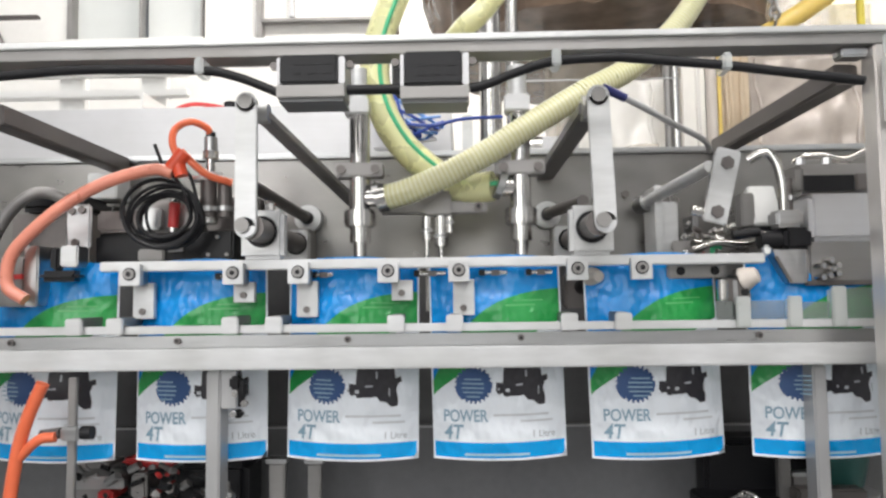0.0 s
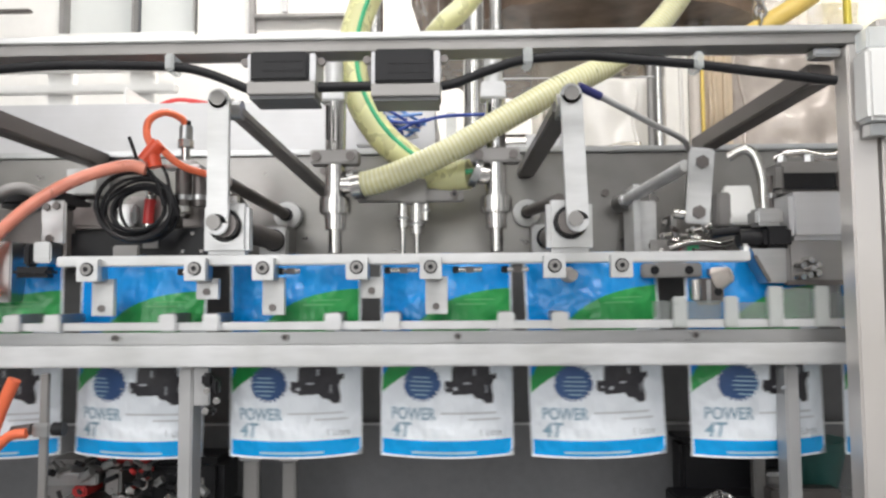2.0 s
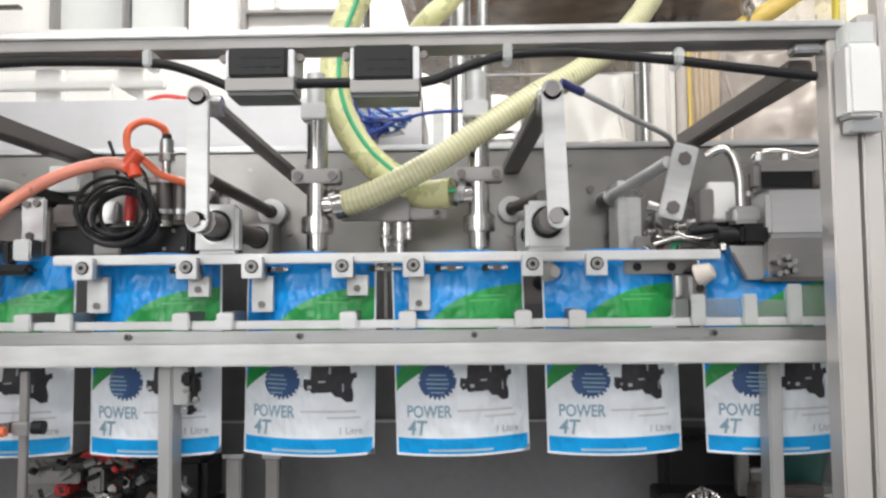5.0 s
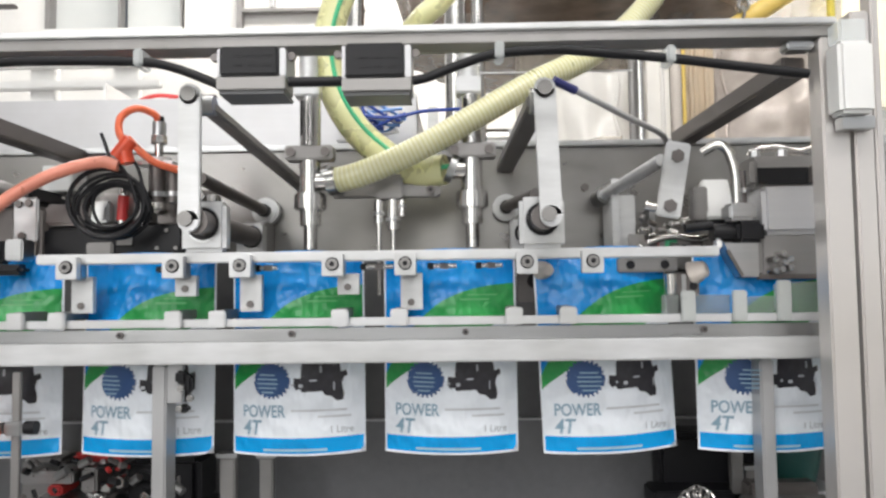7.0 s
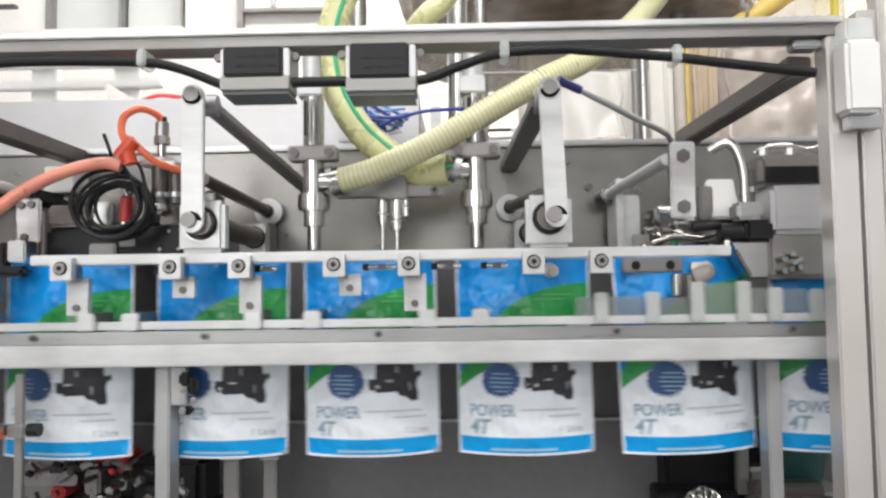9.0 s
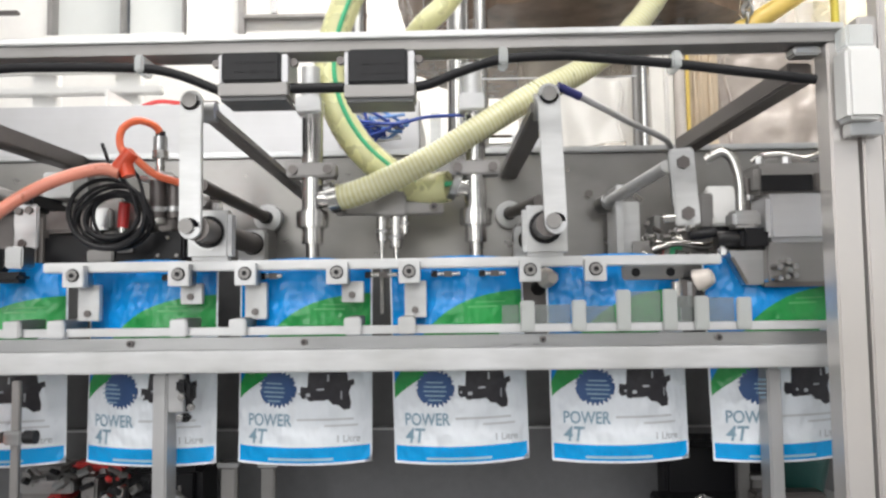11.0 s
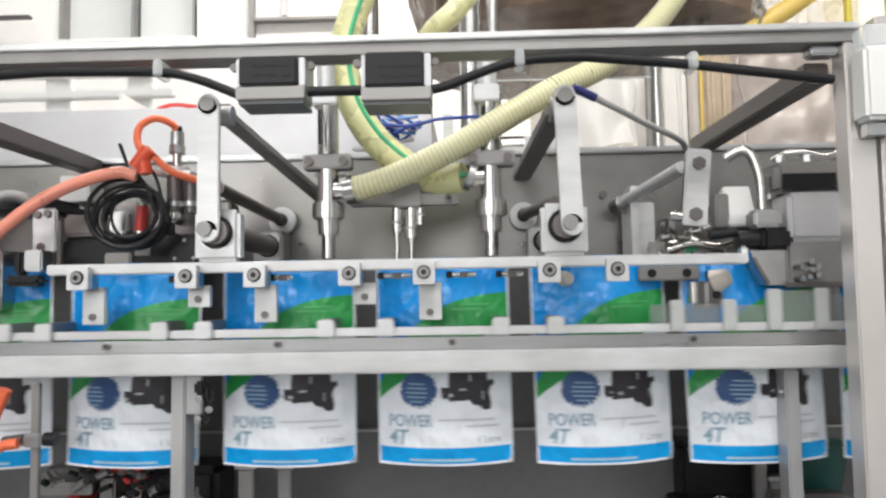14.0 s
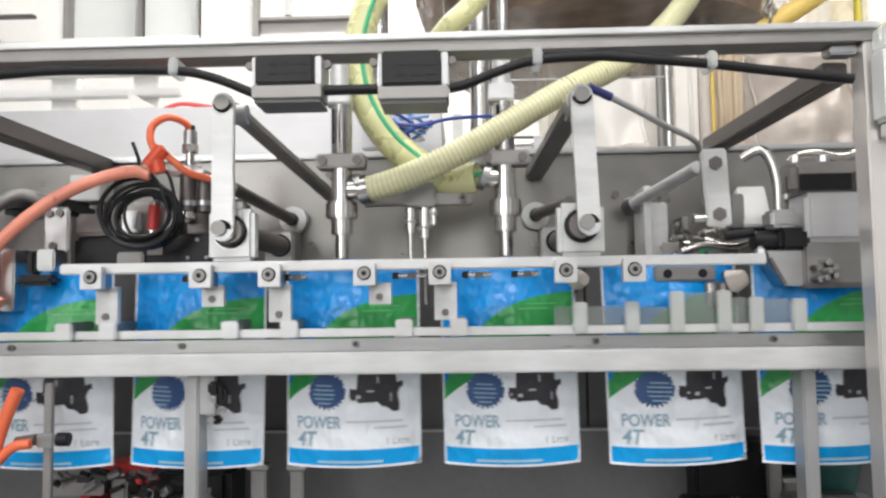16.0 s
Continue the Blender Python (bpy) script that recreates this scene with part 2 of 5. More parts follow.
# ---- machine frame ----
def machine_frame():
    f = thing("machine_frame", (0, 0, 0), "square-tube stainless steel guard frame of the filling machine", "machine frame")
    part("rail_face", box(B(), -0.62, 0.484, 0.72, 0.7225, 1.4435, 1.4557), PLATE, f, bevel=0.0006)
    part("rail_top", box(B(), -0.62, 0.484, 0.7226, 0.7535, 1.453, 1.4555), STEEL, f)
    part("rail_back", box(B(), -0.62, 0.484, 0.7536, 0.756, 1.4435, 1.4555), STEEL, f)
    part("rail_web", box(B(), -0.62, 0.484, 0.723, 0.753, 1.4440, 1.4460), PLATE, f, "dull grey underside")
    part("rail_flange", box(B(), -0.62, 0.484, 0.715, 0.724, 1.4561, 1.4632), STRIP, f, "bright aluminium edge strip", bevel=0.001)
    part("upright", box(B(), 0.467, 0.496, 0.72, 0.75, 0.0, 1.4432), STEEL_V, f, bevel=0.002)
    part("door_upright", box(B(), 0.4995, 0.520, 0.718, 0.745, 0.0, 1.47), STEEL_V, f, bevel=0.002)
    part("upright", box(B(), -0.60, -0.57, 0.72, 0.75, 0.0, 1.4432), STEEL_V, f, bevel=0.002)
    for x, z, skew in ((0.440, 1.414, 5.5), (-0.5285, 1.394, 0.0)):
        m = pose(x, 0.9235, z, -0.45 * skew, 0, skew)
        part("depth_bar", box(B(), -0.014, 0.014, -0.1665, 0.1665, -0.012, 0.012, m), TUBE, f, bevel=0.002)
    g = part("corner_bracket", box(B(), 0.437, 0.4665, 0.73, 0.752, 1.433, 1.4432), STEEL, f, bevel=0.002)
    return f


machine_frame()
guard = thing("guard_door", (0, 0, 0), "clear acrylic guard door with steel edge beside the upright", "guard door")
part("sheet", box(B(), 0.532, 0.95, 0.728, 0.732, 0.75, 1.50), GUARD, guard, smooth=False)
part("edge_profile", box(B(), 0.5225, 0.531, 0.72, 0.742, 0.0, 1.50), STEEL_V, guard, bevel=0.002)
lt = thing("door_switch", (0, 0, 0), "white plastic safety switch on the guard upright", "switch")
part("housing", box(B(), 0.470, 0.506, 0.686, 0.7175, 1.352, 1.428), WHITE, lt, bevel=0.004)
part("cap", box(B(), 0.474, 0.502, 0.692, 0.7175, 1.4285, 1.452), ACRYLIC, lt, bevel=0.002)
part("bracket", box(B(), 0.478, 0.512, 0.700, 0.7175, 1.338, 1.3515), STEEL, lt, bevel=0.001)


def back_panels():
    bm = box(B(), -1.1, 1.2, 1.095, 1.11, 1.02, 1.40)
    p = tagged(part("back_plate", bm, BACK, bevel=0.002), "grey brushed steel plate behind the filling heads", "panel")
    bm = box(B(), -1.1, 1.2, 1.085, 1.12, 1.4005, 1.409)
    part("top_lip", bm, STEEL, p, bevel=0.002)
    for x, z in ((-0.17, 1.375), (0.275, 1.335), (0.20, 1.31), (0.60, 1.37), (-0.62, 1.30), (-0.30, 1.345)):
        part("bolt", rod(B(), (x, 1.0948, z), (x, 1.089, z), 0.0065, 6), TUBE, p)
    bm = box(B(), -1.1, 1.2, 1.05, 1.065, 0.25, 0.985)
    q = tagged(part("dark_panel", bm, DARK, bevel=0.002), "dark grey lower machine panel", "panel")
    part("seam", box(B(), -1.1, 1.2, 1.048, 1.0495, 0.9825, 0.985), STEEL, q)
    bm = box(B(), -1.1, 1.2, 1.066, 1.094, 0.2, 1.232)
    ip = tagged(part("inner_panel", bm, INNER), "black inner panel behind the pouches", "panel")
    for x in (-0.62, -0.20, 0.22, 0.64):
        part("seam", box(B(), x - 0.002, x + 0.002, 1.0645, 1.0658, 0.986, 1.23), BLACK, ip)
    bm = box(B(), -1.4, 0.0, 1.30, 1.32, 1.40, 1.545)
    r = tagged(part("cabinet_panel", bm, SHEET, bevel=0.003), "pale grey sheet steel cabinet behind the plate", "cabinet")
    part("cabinet_side", box(B(), -1.4, 0.0, 1.3205, 1.6, 0.0, 1.54), SHEET, r, bevel=0.003)


back_panels()


# ---- transfer rail with pads ----
def transfer_rail():
    r = thing("transfer_rail", (0, 0.79, 1.12), "aluminium walking-beam rail with gripping pads under the pouches", "conveyor rail")
    part("front_band", box(B(), -0.95, 0.80, 0.0, 0.018, -0.026, -0.0005), ALU, r, "bright anodised lower band", bevel=0.002)
    part("upper_web", box(B(), -0.95, 0.80, 0.006, 0.018, 0.0, 0.0145), STEEL, r, bevel=0.001)
    part("top_strip", box(B(), -0.95, 0.80, 0.008, 0.030, 0.0165, 0.026), ALU, r, bevel=0.001)
    for x in (-0.64, -0.59, -0.444, -0.395, -0.257, -0.205, -0.061, 0.008, 0.1415, 0.204):
        p = part("pad", box(B(), x - 0.010, x + 0.010, 0.000, 0.0075, 0.016, 0.036), ALU, r, bevel=0.0015)
        part("pad_rod", box(B(), x - 0.0065, x + 0.0065, 0.0078, 0.066, 0.0263, 0.037), PLATE, p, bevel=0.001)
    for x, z in ((0.343, 0.053), (0.402, 0.053), (0.453, 0.064), (0.506, 0.064), (0.542, 0.056), (0.590, 0.054)):
        part("tall_pad", box(B(), x - 0.0082, x + 0.0082, 0.002, 0.0075, 0.017, z), FINGER, r, "frosted clear finger", bevel=0.0015)
        part("wing", box(B(), x + 0.0055, x + 0.008, 0.0078, 0.046, 0.0263, z - 0.004), ACRYLIC, r, "clear side wing", bevel=0.0008)
    for x0, x1, z in ((0.314, 0.334, 0.048), (0.3515, 0.3935, 0.048), (0.4105, 0.4445, 0.046), (0.4615, 0.4975, 0.062), (0.5145, 0.5335, 0.056), (0.5505, 0.5815, 0.054)):
        part("clear_plate", box(B(), x0, x1, 0.010, 0.013, 0.0263, z), CLEAR, r, "clear plate between the fingers", bevel=0.0008)
    for x in (-0.52, -0.32, -0.118, 0.085, 0.36, 0.56):
        bolt("screw", r, x, 0.006, 0.0085, 0.004, TUBE)
    return r


RAIL = transfer_rail()


# ---- clamp bar ----
def clamp_bar():
    r = thing("clamp_bar", (0, 0.82, 1.218), "white anodised clamp bar with small gripper blocks above the pouches", "clamp bar")
    part("bar", box(B(), -0.428, 0.381, 0.0, 0.02, -0.006, 0.006), ALU, r, bevel=0.0015)
    for x, low in ((-0.385, 2), (-0.259, 1), (-0.180, 2), (-0.0715, 1), (0.0135, 2), (0.155, 0), (0.231, 0)):
        b = part("clamp_block", box(B(), x - 0.0125, x + 0.0125, -0.012, -0.0005, -0.024, 0.002), ALU, r, bevel=0.0007)
        part("washer", rod(B(), (x, -0.0121, -0.010), (x, -0.0128, -0.010), 0.0080, 20), BLACK, b)
        bm = rod(B(), (x, -0.0129, -0.010), (x, -0.0152, -0.010), 0.0064, 18)
        sc = part("screw", bm, PLATE, b)
        part("socket", rod(B(), (x, -0.0150, -0.010), (x, -0.0158, -0.010), 0.0032, 6), BLACK, sc)
        if low:
            off = 0.014 if x == -0.0715 else 0.005
            part("arm", box(B(), x - 0.008, x + 0.012, 0.0, 0.0158, -0.024, -0.0065), STEEL, b, bevel=0.001)
            h = 0.040 if low == 2 else 0.021
            d = part("finger", box(B(), x + off - 0.0125, x + off + 0.0135, 0.016, 0.026, -0.0245 - h, -0.0205), ALU, b, bevel=0.0007)
            part("screw", rod(B(), (x + off, 0.0158, -0.0245 - h + 0.009), (x + off, 0.0135, -0.0245 - h + 0.009), 0.0042, 12), TUBE, d)
    for x0, x1 in ((-0.286, -0.259), (-0.166, -0.144), (-0.037, -0.003), (0.044, 0.073), (0.102, 0.128)):
        g = part("grip_rod", rod(B(), (x0, 0.0235, -0.0125), (x1, 0.0235, -0.0125), 0.0030, 10), POLISH, r)
        part("grip_cap", box(B(), x0 - 0.006, x0 + 0.002, 0.0205, 0.0275, -0.0165, -0.0085), BLACK, g, bevel=0.001)
        part("grip_cap", box(B(), (x0 + x1) / 2 - 0.006, (x0 + x1) / 2 + 0.006, 0.0205, 0.0275, -0.0160, -0.0090), TUBE, g, bevel=0.001)
    for x in (-0.2265, 0.1745):
        bm = box(B(), x - 0.0265, x + 0.0265, -0.003, 0.022, 0.0065, 0.067)
        k = part("bearing_block", bm, ALU, r, "white bearing block with a dark bore", bevel=0.005)
        part("bore", rod(B(), (x, -0.0032, 0.040), (x, -0.0045, 0.040), 0.0195, 28), BLACK, k)
        part("bore_lip", rod(B(), (x, -0.0030, 0.040), (x, -0.0038, 0.040), 0.0212, 28), STEEL, k)
        part("screw", rod(B(), (x + 0.008, 0.006, 0.0672), (x + 0.008, 0.006, 0.0755), 0.0065, 8), POLISH, k)
        part("screw_head", rod(B(), (x + 0.008, 0.006, 0.0757), (x + 0.008, 0.006, 0.079), 0.0045, 12), TUBE, k)
    return r


BAR = clamp_bar()


# ---- hanging levers ----
def lever(x, shaft, lean):
    a = thing("lever", (x, 0.765, 1.4025), "flat pale steel lever holding the guide shaft", "lever", "hanging levers")
    a.rotation_euler = (0, radians(lean), 0)
    bm = box(B(), -0.0125, 0.0125, -0.008, 0.0, -0.145, 0.0)
    rod(bm, (0, -0.008, 0), (0, 0.0, 0), 0.0125, 24)
    rod(bm, (0, -0.008, -0.145), (0, 0.0, -0.145), 0.0125, 24)
    part("arm", bm, ALU, a, bevel=0.001)
    part("pin", rod(B(), (0, -0.0085, 0.0), (0, -0.0125, 0.0), 0.0085, 16), PLATE, a)
    part("pin", rod(B(), (-0.003, -0.0085, -0.143), (-0.003, -0.0125, -0.143), 0.0085, 16), PLATE, a)
    part("shaft", rod(B(), (shaft, 0.0005, -0.145), (shaft, 0.084, -0.145), 0.0145, 22), TUBE, a, "dark steel guide shaft")
    return a


lever(-0.2295, 0.005, 0.0)
lever(0.1755, -0.007, -2.0)


def push_rod(a, b, r, mat):
    p = thing("connecting_bar", (0, 0, 0), "dull steel bar running back from the lever", "bar", "connecting bars")
    a, b = Vector(a), Vector(b)
    m = Matrix.Translation((a + b) / 2) @ (b - a).to_track_quat("Z", "Y").to_matrix().to_4x4()
    h = (b - a).length / 2
    part("bar", box(B(), -r, r, -r * 0.6, r * 0.6, -h, h, m), mat, p, bevel=0.002)
    part("pivot", rod(B(), (a.x - 0.01, a.y, a.z), (a.x + 0.01, a.y, a.z), r * 1.2, 16), STEEL, p)
    return p


push_rod((-0.222, 0.795, 1.398), (-0.150, 1.085, 1.325), 0.010, LINKBAR)
push_rod((0.172, 0.795, 1.397), (0.150, 1.085, 1.368), 0.013, PLATE)


# ---- filling heads ----
def nozzle(x, side, joint):
    n = thing("filling_nozzle", (x, 0.875, 1.20), "polished stainless filling nozzle with clamp collar", "nozzle", "filling nozzles")
    part("upper_tube", rod(B(), (0, 0, 0.133), (0, 0, 0.215), 0.0135, 24), POLISH, n)
    part("top_cylinder", rod(B(), (-0.002, 0, 0.2185), (-0.002, 0, 0.258), 0.012, 24), ALU, n)
    c = part("clamp_collar", box(B(), -0.031, 0.031, -0.014, 0.014, 0.114, 0.1325), PLATE, n, bevel=0.002)
    for s in (-0.022, 0.022):
        part("screw", rod(B(), (s, -0.0142, 0.123), (s, -0.018, 0.123), 0.006, 12), TUBE, c)
    part("body", rod(B(), (0, 0, 0.072), (0, 0, 0.1138), 0.0135, 24), POLISH, n)
    bm = rod(B(), (0, 0, 0.050), (0, 0, 0.0718), 0.0205, 28)
    part("lock_ring", bm, POLISH, n, bevel=0.002)
    bm = rod(B(), (0, 0, 0.03), (0, 0, 0.0498), 0.0135, 24)
    rod(bm, (0, 0, 0.0), (0, 0, 0.030), 0.0085, 20)
    part("tip", bm, POLISH, n)
    part("elbow", rod(B(), (side * 0.010, 0, joint), (side * 0.030, -0.003, joint), 0.0125, 18), POLISH, n)
    part("hose_clip", rod(B(), (side * 0.022, -0.003, joint), (side * 0.030, -0.004, joint + 0.003), 0.0185, 20), STEEL, n)
    part("top_block", box(B(), -0.019, 0.013, -0.016, 0.016, 0.196, 0.218), ALU, n, bevel=0.002)
    part("slot", box(B(), -0.010, -0.007, -0.0139, -0.013, 0.145, 0.190), BLACK, n)
    return n


NOZZLES = [nozzle(-0.114, 1, 0.088), nozzle(0.094, -1, 0.100)]


def hose(name, pts, r, label, mat, ribs=False, stripe=False, cat="hose"):
    h = thing(name, pts[0], label, cat)
    o = Vector(pts[0])
    path = spline([Vector(p) - o for p in pts], 10)
    part("tube", sweep(B(), path, r, 18), mat, h)
    if ribs:
        bm = B()
        length, nxt = 0.0, 0.004
        for a, b in zip(path, path[1:]):
            d = (b - a).normalized()
            while nxt < length + (b - a).length:
                c = a + d * (nxt - length)
                m = Matrix.Translation(c) @ d.to_track_quat("Z", "Y").to_matrix().to_4x4()
                bmesh.ops.create_cone(bm, segments=18, radius1=r * 1.055, radius2=r * 1.055, depth=0.0030, matrix=m)
                nxt += 0.0058
            length += (b - a).length
        part("rib_spiral", bm, RIB, h, "pale reinforcing ribs")
        d = (path[3] - path[0]).normalized()
        part("end_collar", rod(B(), d * -0.004, d * 0.010, r * 1.14, 24), POLISH, h, "polished hose clamp", bevel=0.001)
    if stripe:
        side = Vector((0.5, -1, 0.1)).normalized()
        part("green_stripe", sweep(B(), [p + side * r * 0.96 for p in path], r * 0.17, 6), GREEN_LINE, h, "green painted line")
    return h


HOSES = [
    hose("ribbed_hose", [(-0.086, 0.868, 1.286), (-0.055, 0.862, 1.294), (-0.015, 0.86, 1.311), (0.045, 0.86, 1.344), (0.098, 0.865, 1.380),
                         (0.170, 0.88, 1.429), (0.240, 0.91, 1.474), (0.310, 0.95, 1.543), (0.36, 0.98, 1.62), (0.40, 1.0, 1.72)],
         0.0158, "clear yellowish ribbed filling hose", GROOVE, ribs=True),
    hose("smooth_hose", [(0.060, 0.895, 1.304), (0.02, 0.908, 1.304), (-0.014, 0.91, 1.322), (-0.061, 0.91, 1.365), (-0.092, 0.91, 1.425),
                         (-0.096, 0.91, 1.492), (-0.070, 0.91, 1.569), (-0.030, 0.91, 1.65)],
         0.0200, "clear yellowish filling hose with a green line", HOSE, stripe=True)]
hose("supply_hose", [(-0.02, 1.05, 1.54), (0.024, 1.0, 1.574), (0.058, 1.0, 1.607), (0.12, 1.0, 1.69)], 0.0165, "pale yellow supply hose behind the rail", HOSE)


def head_bracket():
    h = thing("head_bracket", (0, 0.90, 1.2), "steel cross bracket joining the two filling heads", "bracket")
    part("crossbar", box(B(), -0.090, 0.052, 0.0, 0.018, 0.070, 0.086), PLATE, h, bevel=0.002)
    part("centre_block", box(B(), -0.033, 0.004, -0.006, 0.020, 0.0668, 0.1005), PLATE, h, bevel=0.002)
    for x, r, low in ((-0.029, 0.0068, 0.034), (-0.010, 0.0088, 0.026), (0.002, 0.0045, 0.044)):
        part("cylinder", rod(B(), (x, 0.006, low), (x, 0.006, 0.0666), r, 18), POLISH, h, bevel=0.0008)
        part("cylinder_ring", rod(B(), (x, 0.006, low + 0.012), (x, 0.006, low + 0.016), r * 1.15, 18), STEEL, h)
    for x in (-0.029, -0.010):
        part("spike", rod(B(), (x, 0.006, -0.06), (x, 0.006, 0.034), 0.0034, 12), POLISH, h)
    for x in (-0.080, 0.040):
        sc = part("screw", rod(B(), (x, -0.0002, 0.078), (x, -0.005, 0.078), 0.006, 12), TUBE, h)
        part("socket", rod(B(), (x, -0.0048, 0.078), (x, -0.0056, 0.078), 0.003, 6), BLACK, sc)
    part("stem", rod(B(), (-0.022, 0.006, 0.1007), (-0.022, 0.006, 0.116), 0.009, 14), POLISH, h)
    return h


HEAD = head_bracket()


# ---- pouches ----
PITCH, STROKE, WIDE, TOP, BOTTOM = 0.1885, 0.193, 0.165, 0.122, -0.122


def belly(u, z):
    """Half the depth of a pouch at u (-1 to 1 across) and height z."""
    v = (z - BOTTOM) / (TOP - BOTTOM)
    deep = 0.013 + 0.012 * math.sin(math.pi * min(1, max(0, v)) ** 0.8) - 0.006 * max(0, v - 0.8) / 0.2
    return deep * max(0.0, 1 - abs(u) ** 2.2) + 0.0006 * math.sin(19 * v + 5 * u) * (1 - u * u)


def place(x, z):
    """The front skin of a pouch at x, z."""
    u = x / (WIDE / 2)
    sag = -0.0025 * (1 - u * u) * max(0, 1 - (z - BOTTOM) / 0.05)
    rise = 0.007 * (1 - u * u) * max(0, 1 - (TOP - z) / 0.03)
    return Vector((x, -belly(u, z), z + sag + rise))


def pouch_print():
    m = bpy.data.materials.new("printed_pouch_film")
    m.use_nodes = True
    n, l = m.node_tree.nodes, m.node_tree.links
    b = n["Principled BSDF"]
    uv = n.new("ShaderNodeUVMap")
    sp = n.new("ShaderNodeSeparateXYZ")
    l.new(uv.outputs[0], sp.inputs[0])

    def calc(op, a, c, d=None):
        k = n.new("ShaderNodeMath")
        k.operation = op
        for i, v in enumerate((a, c, d)):
            if v is None:
                continue
            if isinstance(v, (int, float)):
                k.inputs[i].default_value = v
            else:
                l.new(v, k.inputs[i])
        return k.outputs[0]

    u, v = sp.outputs[0], sp.outputs[1]
    # the green wave between two curves, blue above, white below, a blue strip at the foot
    fall = calc("POWER", calc("SUBTRACT", 1.0, u), 2.85)
    over = calc("MULTIPLY_ADD", fall, -0.47, 0.845)
    over = calc("ADD", over, calc("MULTIPLY", calc("SINE", calc("MULTIPLY", u, 7.0), 0.0), 0.006))
    under = calc("MULTIPLY_ADD", calc("POWER", u, 0.78), 0.385, 0.305)
    is_blue = calc("GREATER_THAN", v, over)
    is_green = calc("GREATER_THAN", v, under)
    strip = calc("MULTIPLY", calc("LESS_THAN", v, 0.088), calc("GREATER_THAN", v, 0.011))
    tint = n.new("ShaderNodeTexNoise")
    tint.inputs["Scale"].default_value, tint.inputs["Detail"].default_value = 5, 4
    l.new(uv.outputs[0], tint.inputs[0])

    def mixed(f, a, c):
        k = n.new("ShaderNodeMix")
        k.data_type = "RGBA"
        if isinstance(f, float):
            k.inputs[0].default_value = f
        else:
            l.new(f, k.inputs[0])
        for i, v in ((6, a), (7, c)):
            if isinstance(v, tuple):
                k.inputs[i].default_value = v
            else:
                l.new(v, k.inputs[i])
        return k.outputs[2]

    green = mixed(tint.outputs[0], (0.01, 0.20, 0.045, 1), (0.045, 0.42, 0.10, 1))
    blue = mixed(tint.outputs[0], (0.0, 0.15, 0.53, 1), (0.004, 0.36, 0.86, 1))
    white = (0.82, 0.86, 0.91, 1)
    c = mixed(is_green, white, green)
    c = mixed(is_blue, c, blue)
    c = mixed(strip, c, (0.0, 0.33, 0.76, 1))
    seam = calc("GREATER_THAN", calc("ABSOLUTE", calc("SUBTRACT", u, 0.5), 0.0), 0.487)
    c = mixed(seam, c, white)
    l.new(c, b.inputs["Base Color"])
    b.inputs["Roughness"].default_value = 0.27
    b.inputs["Specular IOR Level"].default_value = 0.5
    crease = n.new("ShaderNodeTexNoise")
    crease.inputs["Scale"].default_value, crease.inputs["Detail"].default_value = 6, 2
    l.new(uv.outputs[0], crease.inputs[0])
    bp = n.new("ShaderNodeBump")
    bp.inputs["Strength"].default_value, bp.inputs["Distance"].default_value = 0.7, 0.016
    l.new(crease.outputs[0], bp.inputs["Height"])
    l.new(bp.outputs[0], b.inputs["Normal"])
    return m


PRINT = pouch_print()


def skin(front=True, nx=18, nz=26):
    bm = B()
    uvl = bm.loops.layers.uv.new("UVMap")
    rows = []
    for j in range(nz + 1):
        z = BOTTOM + (TOP - BOTTOM) * j / nz
        rows.append([])
        for i in range(nx + 1):
            x = (i / nx - 0.5) * WIDE
            p = place(x, z)
            if not front:
                p.y = -p.y + 0.0003
            rows[-1].append(bm.verts.new(p))
    for j in range(nz):
        for i in range(nx):
            f = bm.faces.new((rows[j][i], rows[j][i + 1], rows[j + 1][i + 1], rows[j + 1][i]))
            for lp, (a, c) in zip(f.loops, ((i, j), (i + 1, j), (i + 1, j + 1), (i, j + 1))):
                lp[uvl].uv = (a / nx, c / nz)
    return bm


def on_skin(bm, lift=0.0004):
    for v in bm.verts:
        y = v.co.y
        v.co = place(v.co.x, v.co.z) + Vector((0, y - lift, 0))
    return bm


def letters(text, size, x, z, tall=1.0, shear=0.0, bold=0.0):
    cu = bpy.data.curves.new("letters", "FONT")
    cu.body, cu.size, cu.shear, cu.offset = text, size, shear, bold
    ob = bpy.data.objects.new("letters", cu)
    scene.collection.objects.link(ob)
    bpy.context.view_layer.update()
    me = bpy.data.meshes.new_from_object(ob.evaluated_get(bpy.context.evaluated_depsgraph_get()))
    bm = B()
    bm.from_mesh(me)
    bpy.data.objects.remove(ob)
    bpy.data.meshes.remove(me)
    bpy.data.curves.remove(cu)
    bmesh.ops.transform(bm, matrix=Matrix.Translation((x, 0, z)) @ Matrix.Rotation(radians(90), 4, "X") @ Matrix.Diagonal((1, tall, 1, 1)), verts=bm.verts)
    return on_skin(bm)


def outline(points):
    bm = B()
    bm.faces.new([bm.verts.new((x, 0, z)) for x, z in points])
    bmesh.ops.triangulate(bm, faces=bm.faces)
    for _ in range(3):
        bmesh.ops.subdivide_edges(bm, edges=[e for e in bm.edges if e.calc_length() > 0.004], cuts=1)
        bmesh.ops.triangulate(bm, faces=bm.faces)
    return on_skin(bm)


